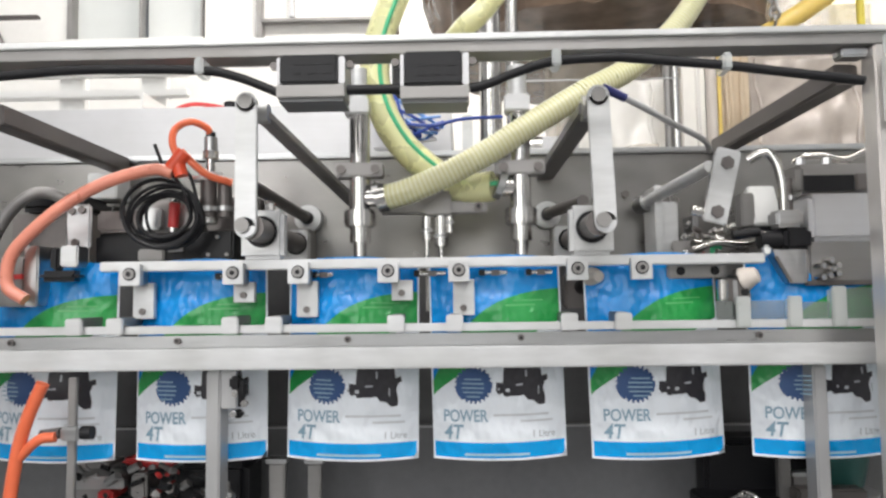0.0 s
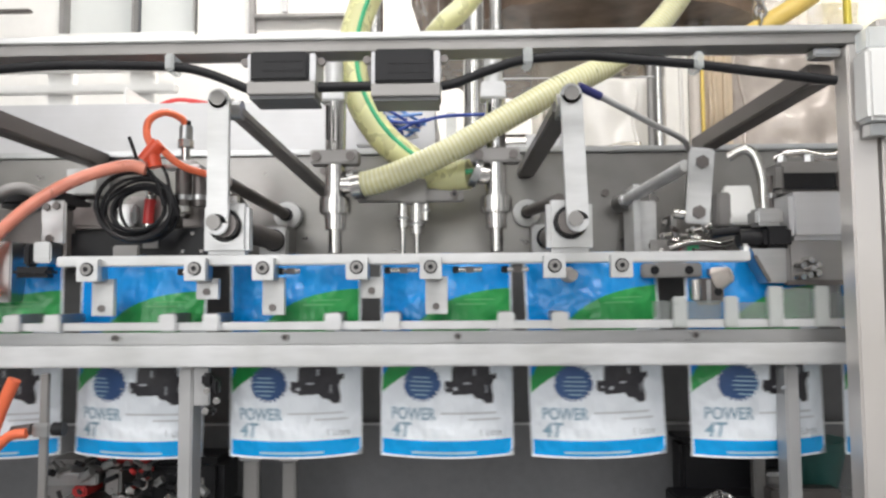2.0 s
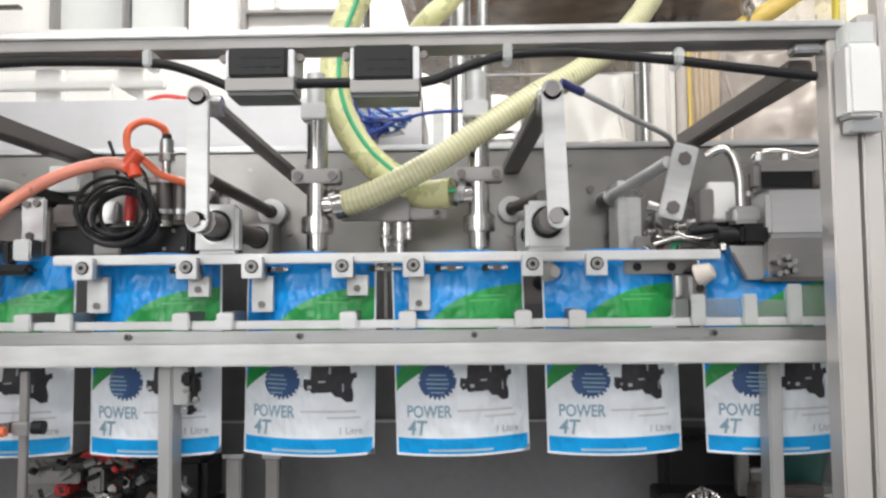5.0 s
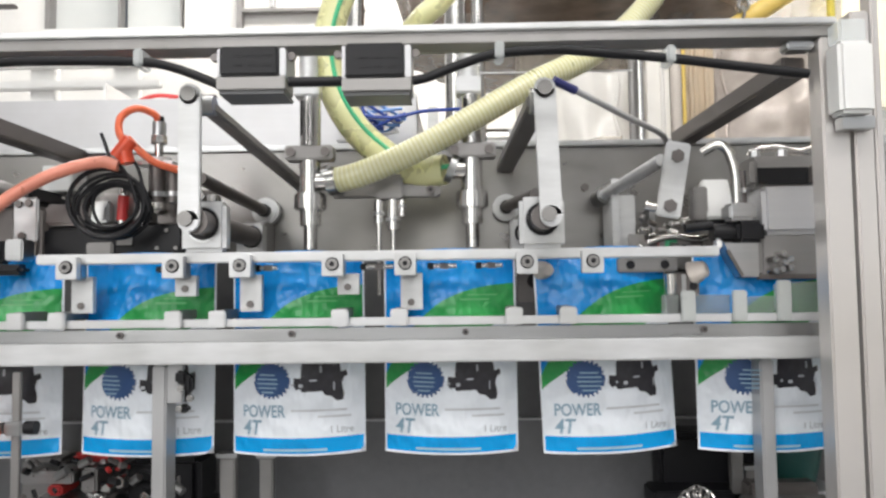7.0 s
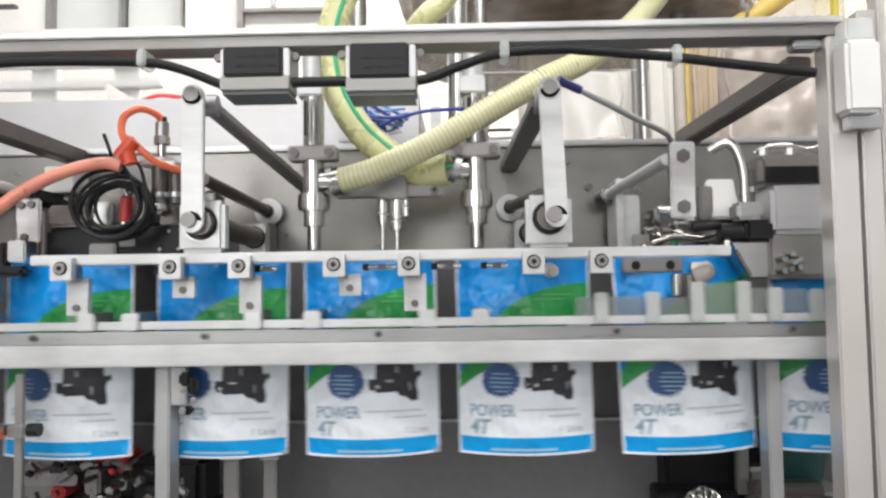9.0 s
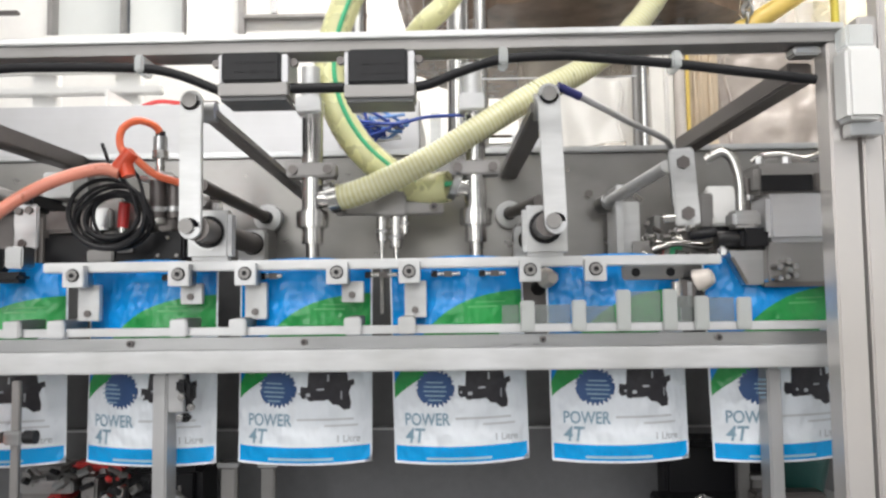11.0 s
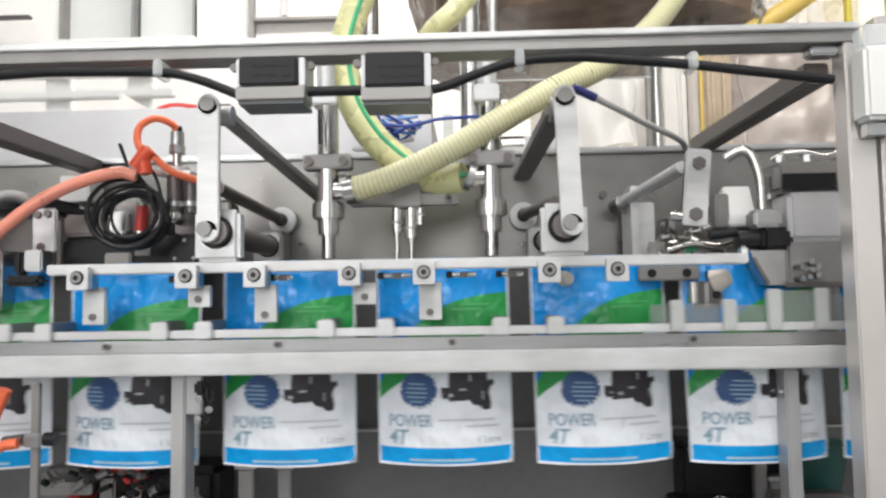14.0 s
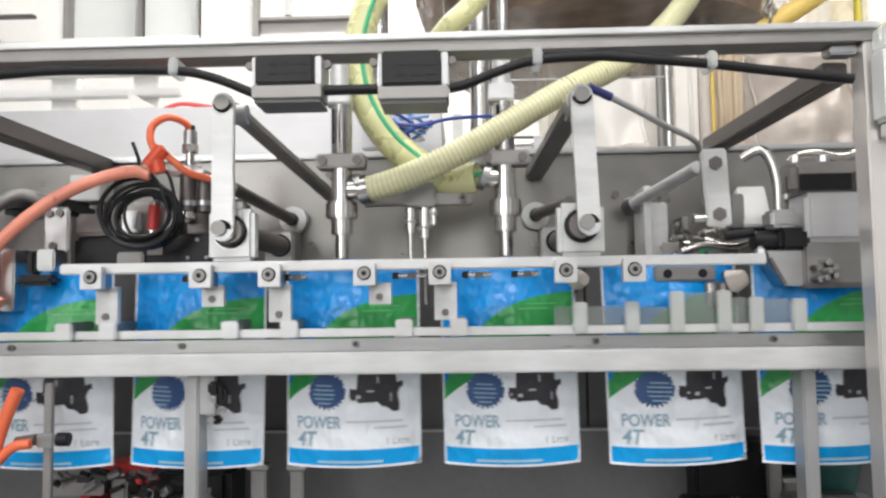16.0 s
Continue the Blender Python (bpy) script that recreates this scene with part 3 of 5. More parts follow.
def flat_bar(x0, x1, z, h):
    bm = B()
    k = 6
    a = [bm.verts.new((x0 + (x1 - x0) * i / k, 0, z)) for i in range(k + 1)]
    c = [bm.verts.new((x0 + (x1 - x0) * i / k, 0, z + h)) for i in range(k + 1)]
    for i in range(k):
        bm.faces.new((a[i], a[i + 1], c[i + 1], c[i]))
    return on_skin(bm)


def pouch(at):
    p = thing("pouch", at, "white, blue and green printed stand-up pouch of engine oil, hanging", "pouch", "pouches in the filling line")
    part("front_film", skin(True), PRINT, p)
    part("back_film", skin(False), WHITE_INK, p)
    bm = B()
    k = 18
    f = [bm.verts.new(place((i / k - 0.5) * WIDE, BOTTOM)) for i in range(k + 1)]
    g = [bm.verts.new(Vector((v.co.x, -v.co.y + 0.0003, v.co.z))) for v in f]
    h = [bm.verts.new(Vector((v.co.x, 0, v.co.z + 0.012))) for v in f]
    for i in range(k):
        bm.faces.new((f[i], f[i + 1], h[i + 1], h[i]))
        bm.faces.new((h[i], h[i + 1], g[i + 1], g[i]))
    part("bottom_gusset", bm, WHITE_INK, p)
    L = -WIDE / 2
    badge = []
    for i in range(96):
        r = 0.0232 if i % 4 in (1, 2) else 0.0195
        badge.append((L + 0.32 * WIDE + r * math.cos(i * math.pi / 48), -0.031 + r * math.sin(i * math.pi / 48)))
    bd = part("badge", outline(badge), BLUE_INK, p, "round dark blue toothed badge")
    for i in range(5):
        w = (0.008, 0.012, 0.0135, 0.013, 0.010)[i]
        part("badge_line", on_skin(flat_bar(L + 0.32 * WIDE - w, L + 0.32 * WIDE + w, -0.0435 + i * 0.0052, 0.0017), 0.0004), SKY_INK, bd)
    ink = part("vehicle_picture", outline([(L + a * WIDE, c - 0.014) for a, c in (
        (0.49, -0.014), (0.485, -0.024), (0.505, -0.029), (0.535, -0.0275), (0.545, -0.031), (0.575, -0.032), (0.60, -0.027), (0.64, -0.0265),
        (0.66, -0.031), (0.69, -0.030), (0.72, -0.036), (0.76, -0.037), (0.80, -0.043), (0.845, -0.042), (0.85, -0.034), (0.835, -0.022), (0.845, -0.014),
        (0.875, -0.013), (0.87, -0.006), (0.83, -0.008), (0.82, 0.006), (0.78, 0.009), (0.74, 0.016), (0.66, 0.018), (0.60, 0.010), (0.56, 0.011),
        (0.545, 0.0), (0.575, -0.006), (0.57, -0.014), (0.53, -0.015))]), BLACK_INK, p, "dark vehicle picture")
    for a, c, w, h in ((0.555, -0.023, 0.030, 0.004), (0.79, -0.028, 0.010, 0.010), (0.63, -0.016, 0.05, 0.0022), (0.50, -0.021, 0.014, 0.0030), (0.70, -0.006, 0.014, 0.008)):
        part("picture_highlight", on_skin(flat_bar(L + a * WIDE, L + (a + w) * WIDE, c - 0.014, h), 0.0004), GREY_INK, ink)
    part("title_word", letters("POWER", 0.0158, L + 0.085 * WIDE, -0.0755, 1.3, 0.0, 0.00025), SKY_INK, p, "printed word in steel blue")
    part("grade_word", letters("4T", 0.0205, L + 0.085 * WIDE, -0.0965, 1.2, 0.18, 0.0004), SKY_INK, p, "slanted printed grade in steel blue")
    part("volume_word", letters("1 Litre", 0.0108, L + 0.74 * WIDE, -0.0955, 1.1, 0.0, 0.0001), GREY_INK, p, "small grey volume print")
    part("small_print", flat_bar(L + 0.46 * WIDE, L + 0.87 * WIDE, -0.0695, 0.0026), PALE_INK, p)
    part("small_print", flat_bar(L + 0.66 * WIDE, L + 0.90 * WIDE, -0.0770, 0.0024), PALE_INK, p)
    part("wave_print", flat_bar(L + 0.58 * WIDE, L + 0.80 * WIDE, 0.064, 0.0022), PALE_GREEN, p)
    part("wave_print", flat_bar(L + 0.64 * WIDE, L + 0.86 * WIDE, 0.070, 0.0016), PALE_GREEN, p)
    part("foot_print", flat_bar(L + 0.24 * WIDE, L + 0.72 * WIDE, -0.1165, 0.0030), PINK_INK, p)
    return p


# middle of the pouch that stands at -0.310 in the rest before the first transfer
POUCH_Y, POUCH_Z, POUCH_X = 0.862, 1.099, -0.3125
first = pouch((POUCH_X, POUCH_Y, POUCH_Z))
POUCHES = [(0, first)]
for i in list(range(-10, 0)) + list(range(1, 7)):
    POUCHES.append((i, copy_thing(first, pose(POUCH_X + i * PITCH, POUCH_Y, POUCH_Z))))


# ---- sensors and cable on the top rail ----
def sensor_box(x0, x1, z0, z1):
    s = thing("sensor_box", ((x0 + x1) / 2, 0.70, z0), "black sensor box in a steel bracket under the top rail", "sensor", "sensor boxes")
    w, h = (x1 - x0) / 2, z1 - z0
    bk = part("bracket", box(B(), -w, w, 0.0, 0.04, -0.006, 0.008), PLATE, s, bevel=0.001)
    part("side_plate", box(B(), w - 0.007, w, 0.002, 0.05, 0.0082, h), SHEET, s, bevel=0.001)
    part("side_plate", box(B(), -w, -w + 0.004, 0.002, 0.05, 0.0082, h), SHEET, s, bevel=0.001)
    # dark sheet puts the shade below the box into colour
    part("underside", box(B(), -w + 0.002, w - 0.002, 0.004, 0.05, -0.010, -0.0063), DARK, s)
    b = part("black_housing", box(B(), -w + 0.0045, w - 0.0075, -0.003, 0.045, 0.0085, h + 0.001), BLACK, s, bevel=0.002)
    for i in range(2):
        for k in range(3):
            x = -0.018 + k * 0.016
            part("mark", box(B(), x, x + 0.009, -0.0036, -0.0031, 0.018 + i * 0.010, 0.0205 + i * 0.010), RUBBER, b)
    for x in (-w - 0.006, w + 0.004):
        part("screw", rod(B(), (x, 0.018, h - 0.006), (x, 0.012, h - 0.006), 0.0044, 10), TUBE, s)
    return s


sensor_box(-0.180, -0.106, 1.397, 1.436)
sensor_box(-0.046, 0.028, 1.393, 1.437)


def cable(name, pts, r, label, mat, cat="cable"):
    h = thing(name, pts[0], label, cat)
    o = Vector(pts[0])
    part("sheath", sweep(B(), spline([Vector(p) - o for p in pts], 8), r, 10), mat, h)
    return h


Y = 0.708
cable("power_cable", [(-0.60, Y, 1.415), (-0.429, Y, 1.427), (-0.354, Y, 1.428), (-0.265, Y, 1.425), (-0.225, Y, 1.417), (-0.178, Y, 1.398)],
           0.0052, "thick black cable tied under the top rail", RUBBER)
cable("power_cable", [(-0.104, Y, 1.400), (-0.082, Y, 1.400), (-0.047, Y, 1.400)], 0.0055, "thick black cable between the sensor boxes", RUBBER)
cable("power_cable", [(0.029, Y, 1.399), (0.047, Y, 1.403), (0.078, Y, 1.415), (0.120, Y, 1.427), (0.180, Y, 1.430), (0.210, Y, 1.428), (0.299, Y, 1.419),
                           (0.358, Y, 1.411), (0.448, Y, 1.399)], 0.0052, "thick black cable tied under the top rail", RUBBER)
for x, z in ((-0.265, 1.426), (0.122, 1.427), (0.303, 1.419)):
    t = thing("cable_clip", (x, Y, z), "translucent cable clip under the top rail", "clip", "cable clips")
    part("clip", box(B(), -0.005, 0.005, -0.008, 0.02, -0.007, 0.012), ACRYLIC, t, bevel=0.002)


# ---- lower stands ----
def stand(x, y, w, d, top, label, bracket=True):
    q = thing("pivot_post", (x, y + 0.004, 0), "steel floor post that carries a rocking leg", "post", "pivot posts")
    part("post", box(B(), -w / 2, w / 2, 0, d, 0.0125, 0.84), LEG, q, bevel=0.002)
    part("foot", rod(B(), (0, d / 2, 0), (0, d / 2, 0.012), 0.03, 16), RUBBER, q)
    s = thing("support_leg", (x, y, PIVOT), label, "support leg", "support legs")
    top -= PIVOT
    part("leg", box(B(), -w / 2, w / 2, 0, d, 0, top), LEG, s, bevel=0.002)
    if bracket:
        part("bracket", box(B(), w / 2 + 0.0005, w / 2 + 0.019, 0.002, 0.010, top - 0.045, top), LEG, s, bevel=0.001)
    if bracket:
        z = top - 0.022
        for x, w, dz, h in ((0.027, 0.007, 0.0, 0.016), (0.036, 0.005, -0.010, 0.020), (0.030, 0.006, -0.034, 0.010)):
            part("latch", box(B(), x - w, x + w, -0.004, 0.010, z + dz, z + dz + h), BLACK, s, "small black latch", bevel=0.003)
        for x, dz in ((0.029, -0.004), (0.040, -0.016), (0.027, -0.028)):
            part("latch_pin", rod(B(), (x, -0.0042, z + dz), (x, -0.010, z + dz), 0.0042, 12), POLISH, s, bevel=0.001)
        part("latch_arm", box(B(), 0.0, 0.024, 0.0105, 0.014, z - 0.004, z + 0.010), TUBE, s)
    return s


PIVOT = 0.85
LEGS = []
LEGS.append(stand(-0.283, 0.812, 0.017, 0.034, 1.09, "steel support leg rocking under the transfer rail"))
LEGS.append(stand(0.435, 0.812, 0.016, 0.030, 1.09, "steel support leg rocking under the transfer rail", False))
st = thing("clamp_stand", (-0.450, 0.80, 0), "steel rod stand with a small clamp for the air tube", "stand")
part("rod", box(B(), -0.003, 0.007, 0, 0.006, 0, 1.085), PLATE, st, bevel=0.001)
part("barrel", rod(B(), (-0.032, -0.004, 1.018), (-0.0085, -0.004, 1.021), 0.0065, 14), TUBE, st, "dark hose barb")
part("clamp", box(B(), -0.008, 0.014, -0.008, -0.0005, 1.012, 1.028), STEEL, st, bevel=0.002)
part("knob", rod(B(), (0.017, -0.004, 1.021), (0.030, -0.004, 1.021), 0.008, 12), BLACK, st)


# ---- right-hand mechanism ----
ROCKER_AT = (0.345, 0.84, 1.336)


def rocker():
    r = thing("rocker_arm", ROCKER_AT, "pale steel rocker arm with two dark bolts", "rocker arm")
    part("plate", box(B(), -0.015, 0.015, -0.006, 0.0, -0.076, 0.018), ALU, r, bevel=0.002)
    part("back_plate", box(B(), -0.012, 0.016, 0.012, 0.017, -0.050, 0.018), STEEL, r, bevel=0.002)
    part("spacer", rod(B(), (0, 0.0, 0.0), (0, 0.012, 0.0), 0.009, 14), STEEL, r)
    for z in (0.0, -0.062):
        part("bolt", rod(B(), (0, -0.0062, z), (0, -0.0095, z), 0.0085, 6), TUBE, r)
    part("lower_pin", rod(B(), (-0.03, -0.002, -0.066), (-0.0155, -0.002, -0.066), 0.006, 12), POLISH, r)
    return r


ROCKER = rocker()

link = thing("link_rod", (0.336, 0.872, 1.338), "polished steel link rod running back from the rocker", "rod")
part("rod", rod(B(), (0, 0, 0), (-0.044, 0.165, -0.024), 0.0085, 16), ALU, link)
part("rod_end", rod(B(), (-0.042, 0.158, -0.024), (-0.049, 0.180, -0.027), 0.013, 16), STEEL, link)


def valve_group():
    v = thing("valve_group", (0.302, 1.03, 1.225), "small steel valve plates with screws in front of the back plate", "valve")
    part("upright_plate", box(B(), -0.004, 0.006, -0.03, 0.04, -0.02, 0.110), ALU, v, bevel=0.001)
    part("upright_plate", box(B(), 0.008, 0.034, -0.01, 0.03, -0.02, 0.088), ALU, v, bevel=0.002)
    part("upright_plate", box(B(), 0.052, 0.060, -0.02, 0.03, -0.02, 0.066), STEEL, v, bevel=0.001)
    part("base_block", box(B(), 0.0, 0.15, -0.055, 0.02, -0.022, 0.006), PLATE, v, bevel=0.003)
    part("cover_block", box(B(), 0.062, 0.125, -0.06, -0.02, 0.0065, 0.024), TUBE, v, bevel=0.003)
    part("red_cap", box(B(), 0.040, 0.050, -0.074, -0.0658, 0.002, 0.018), RED, v, bevel=0.002)
    part("green_tag", box(B(), 0.060, 0.076, -0.0690, -0.0658, 0.004, 0.022), GREEN_LINE, v)
    for x, z in ((0.02, 0.02), (0.035, 0.032), (0.078, 0.04), (0.095, 0.045)):
        part("screw", rod(B(), (x, -0.02, z), (x + 0.016, -0.03, z + 0.003), 0.0045, 10), POLISH, v)
        part("nut", rod(B(), (x + 0.004, -0.0215, z), (x + 0.007, -0.0245, z + 0.001), 0.0075, 6), STEEL, v)
    rnd = random.Random(4)
    for i in range(16):
        p = Vector((rnd.uniform(0.012, 0.135), rnd.uniform(-0.085, -0.066), rnd.uniform(0.0, 0.052)))
        d = Vector((rnd.uniform(-0.016, 0.016), rnd.uniform(-0.008, 0.008), rnd.uniform(-0.007, 0.007)))
        part("fitting", rod(B(), p, p + d, rnd.uniform(0.0028, 0.0060), 10), (POLISH, PLATE, TUBE, POLISH)[i % 4], v)
    part("fitting_plate", box(B(), 0.010, 0.140, -0.0655, -0.0605, -0.004, 0.026), LINKBAR, v, bevel=0.001)
    part("air_pipe", sweep(B(), spline([(0.030, -0.09, 0.012), (0.060, -0.095, 0.020), (0.095, -0.095, 0.016), (0.125, -0.09, 0.024)], 6), 0.0045, 10), POLISH, v)
    return v


valve_group()

SEAL_AT = (0.40, 0.835, 1.18)


def sealing_unit():
    s = thing("sealing_unit", SEAL_AT, "grey steel sealing unit with chrome pipe and black motor", "sealing unit")
    part("main_box", box(B(), 0.044, 0.150, 0.012, 0.09, 0.006, 0.058), PLATE, s, bevel=0.003)
    part("middle_box", box(B(), 0.048, 0.146, 0.010, 0.09, 0.0585, 0.118), SHEET, s, "pale grey cover", bevel=0.006)
    t = part("top_box", box(B(), 0.040, 0.142, 0.022, 0.088, 0.1185, 0.158), PLATE, s, "dark recessed upper box", bevel=0.007)
    part("slot", box(B(), 0.046, 0.108, 0.0195, 0.0215, 0.122, 0.142), BLACK, t)
    part("hood", box(B(), 0.1085, 0.128, 0.0155, 0.0215, 0.122, 0.143), TUBE, t, bevel=0.002)
    bm = B()
    prof = ((-0.004, 0.048), (0.036, 0.048), (0.036, 0.007), (0.015, 0.007), (0.006, 0.024))
    fr, bk = [bm.verts.new((x, 0.0, z)) for x, z in prof], [bm.verts.new((x, 0.05, z)) for x, z in prof]
    bm.faces.new(fr)
    bm.faces.new(bk[::-1])
    for i in range(5):
        bm.faces.new((fr[i], bk[i], bk[(i + 1) % 5], fr[(i + 1) % 5]))
    j = part("jaw_block", bm, STEEL, s, "slanted steel sealing jaw", bevel=0.002)
    m = pose(0.006, 0, 0.024, 0, 62, 0)
    part("jaw_edge", box(B(), -0.018, 0.018, -0.006, -0.0005, -0.002, 0.002, m), TUBE, j, bevel=0.0006)
    part("jaw_rail", box(B(), 0.0365, 0.150, 0.002, 0.011, 0.004, 0.010), TUBE, s, bevel=0.001)
    part("jaw_side", box(B(), 0.0365, 0.0435, 0.010, 0.05, 0.0105, 0.050), PLATE, s, bevel=0.002)
    part("motor_block", box(B(), 0.014, 0.0475, 0.004, 0.045, 0.0485, 0.0762), BLACK, s, "black motor housing", bevel=0.005)
    part("motor", rod(B(), (-0.012, 0.022, 0.062), (0.0138, 0.022, 0.062), 0.0115, 20), BLACK, s, "black motor body")
    part("motor_cap", box(B(), 0.006, 0.040, 0.008, 0.04, 0.0765, 0.098), STEEL, s, bevel=0.004)
    part("cable_stub", rod(B(), (-0.045, 0.02, 0.068), (-0.012, 0.02, 0.072), 0.006, 12), BLACK, s)
    part("chrome_pipe", sweep(B(), spline([(-0.018, 0.03, 0.164), (-0.002, 0.022, 0.172), (0.010, 0.018, 0.163), (0.017, 0.016, 0.135), (0.018, 0.016, 0.098)], 8),
                              0.0062, 14), POLISH, s, "bent chrome pipe")
    part("fitting", rod(B(), (0.031, 0.03, 0.0985), (0.031, 0.03, 0.140), 0.005, 12), TUBE, s)
    part("nut", rod(B(), (0.031, 0.03, 0.112), (0.031, 0.03, 0.118), 0.0085, 6), STEEL, s)
    for i, (x, z) in enumerate(((0.052, 0.028), (0.062, 0.034), (0.070, 0.028), (0.060, 0.016), (0.070, 0.018), (0.052, 0.014), (0.064, 0.024))):
        part("screw", rod(B(), (x, 0.0118, z), (x + 0.003, -0.004, z), 0.0038, 8), POLISH, s)
    part("white_tab", box(B(), -0.018, -0.006, -0.004, 0.002, 0.040, 0.054), WHITE, s, bevel=0.003)
    pk = part("elbow_pipe", sweep(B(), spline([(0.052, 0.06, 0.164), (0.060, 0.055, 0.171), (0.085, 0.055, 0.173), (0.118, 0.06, 0.168), (0.15, 0.07, 0.180)], 6), 0.0045, 10),
              POLISH, s)
    for x in (0.058, 0.092):
        part("pipe_nut", rod(B(), (x, 0.055, 0.1583), (x, 0.055, 0.170), 0.0065, 6), STEEL, s)
    return s


SEAL = sealing_unit()

wb = thing("white_valve_box", (0.416, 0.90, 1.262), "white plastic valve box beside the chrome pipe", "valve box")
part("box", box(B(), -0.014, 0.022, 0, 0.022, 0.0, 0.060, pose(0, 0, 0.004, -24, 0, 0)), WHITE, wb, bevel=0.002)
part("side", box(B(), -0.030, -0.0125, 0.004, 0.03, 0.002, 0.046), PLATE, wb, bevel=0.002)
part("base", box(B(), -0.03, 0.022, 0.002, 0.03, -0.01, 0.0015), BLACK, wb, bevel=0.002)

pl = thing("guide_plate", (0.305, 0.846, 1.195), "grey guide plate with two dark holes below the clamp bar", "guide plate")
part("plate", box(B(), -0.034, 0.040, 0, 0.008, 0.0, 0.018), PLATE, pl, bevel=0.002)
for x in (-0.018, 0.024):
    part("hole", rod(B(), (x, -0.0003, 0.009), (x, -0.0012, 0.009), 0.0055, 12), BLACK, pl)
bm = B()
bmesh.ops.create_cone(bm, cap_ends=True, segments=20, radius1=0.0155, radius2=0.009, depth=0.020, matrix=pose(0.058, -0.022, 0.000, 70, 0, 55))
part("tab", bm, CUP, pl, "pale rubber pad", bevel=0.0015)
part("tab_stem", box(B(), 0.048, 0.056, -0.0175, 0.006, 0.003, 0.010), TUBE, pl)
gp = part("gripper_body", box(B(), 0.024, 0.058, -0.026, -0.012, -0.034, -0.002), TUBE, pl, "dark gripper body", bevel=0.004)
part("gripper_pin", rod(B(), (0.023, -0.0275, -0.028), (0.023, -0.0275, -0.003), 0.0072, 16), POLISH, gp, bevel=0.001)
part("gripper_plate", box(B(), 0.036, 0.041, -0.0275, -0.0262, -0.032, -0.004), STEEL, gp)
part("gripper_hole", rod(B(), (0.050, -0.0261, -0.018), (0.050, -0.027, -0.018), 0.005, 12), BLACK, gp)

cup = thing("suction_cup", (0.183, 0.852, 1.199), "beige rubber suction cup on a dark stem", "suction cup")
bm = B()
bmesh.ops.create_cone(bm, cap_ends=True, segments=20, radius1=0.013, radius2=0.007, depth=0.018, matrix=pose(0, 0, 0, 90, 0, 20))
part("cup", bm, CUP, cup)
part("stem", rod(B(), (0.0, 0.012, 0.0), (-0.008, 0.06, -0.012), 0.010, 14), BLACK, cup)
part("holder", box(B(), -0.03, 0.012, 0.0605, 0.09, -0.04, 0.006), TUBE, cup, bevel=0.003)

air = thing("air_connector", (0.198, 0.83, 1.412), "dark blue push-in air connector on a grey line", "connector")
part("plug", rod(B(), (-0.003, 0, 0.020), (0.026, 0.01, 0.009), 0.0055, 12), NAVY, air)
part("air_line", sweep(B(), spline([(0.026, 0.01, 0.009), (0.06, 0.03, -0.002), (0.10, 0.07, -0.010), (0.16, 0.13, -0.020), (0.19, 0.2, -0.022)], 8), 0.0042, 10), SHEET, air)


# ---- guide shafts between clamp bar and back plate ----
def guide(x):
    g = thing("guide_shaft", (x, 0.85, 1.2575), "steel guide shaft with white bearing block on the back plate", "guide shaft", "guide shafts")
    part("shaft", rod(B(), (0.001, 0.0, 0), (0.001, 0.15, 0), 0.014, 18), TUBE, g)
    k = part("rear_block", box(B(), -0.022, 0.016, 0.1505, 0.18, -0.030, 0.020), ALU, g, bevel=0.003)
    part("bore", rod(B(), (0.0, 0.1503, 0), (0.0, 0.1490, 0), 0.0165, 20), BLACK, k)
    part("web", box(B(), -0.018, 0.012, 0.1805, 0.2445, -0.026, 0.026), PLATE, g, bevel=0.002)
    return g


guide(-0.226)
guide(0.1735)


def knob(x, z, start):
    k = thing("rod_knob", (x, 1.075, z), "pale round knob with steel rod at the back plate", "knob", "rod knobs")
    part("disc", rod(B(), (0, -0.004, 0), (0, 0.018, 0), 0.021, 20), ALU, k, bevel=0.003)
    part("hub", rod(B(), (0, -0.018, 0), (0, -0.0045, 0), 0.010, 14), BLACK, k)
    part("rod", rod(B(), (0, -0.018, 0), (start[0] - x, start[1] - 1.075, start[2] - z), 0.0085, 14), TUBE, k)
    return k


knob(-0.224, 1.303, (-0.252, 0.86, 1.322))
knob(0.150, 1.303, (0.178, 0.90, 1.30))


# ---- left-hand mechanism ----
ACT_AT = (-0.305, 0.86, 1.262)


def actuator():
    a = thing("air_actuator", ACT_AT, "upright pneumatic actuator with brass-grey fitting on a steel plate", "actuator")
    part("fitting", rod(B(), (0, 0, 0.092), (0, 0, 0.110), 0.0085, 16), STEEL, a)
    part("collar", rod(B(), (0, 0, 0.082), (0, 0, 0.0918), 0.0105, 8), POLISH, a)
    part("cap", rod(B(), (0, 0, 0.1102), (0, 0, 0.117), 0.006, 14), BLACK, a)
    part("stem", rod(B(), (0, 0, 0.064), (0, 0, 0.0818), 0.0055, 14), POLISH, a)
    part("washer", rod(B(), (0, 0, 0.059), (0, 0, 0.0638), 0.015, 20), ALU, a)
    part("plate", box(B(), -0.026, 0.022, -0.012, 0.016, 0.054, 0.0588), ALU, a, bevel=0.001)
    for x, r in ((-0.002, 0.0105), (0.019, 0.009)):
        part("cylinder", rod(B(), (x, 0, 0.006), (x, 0, 0.0538), r, 16), TUBE, a)
        part("ring", rod(B(), (x, 0, 0.014), (x, 0, 0.020), r * 1.2, 16), STEEL, a)
    part("foot", rod(B(), (-0.003, 0, -0.002), (-0.003, 0, 0.0058), 0.0125, 12), POLISH, a)
    return a


ACT = actuator()
TUBE_AT = (-0.305, 0.86, 1.262)


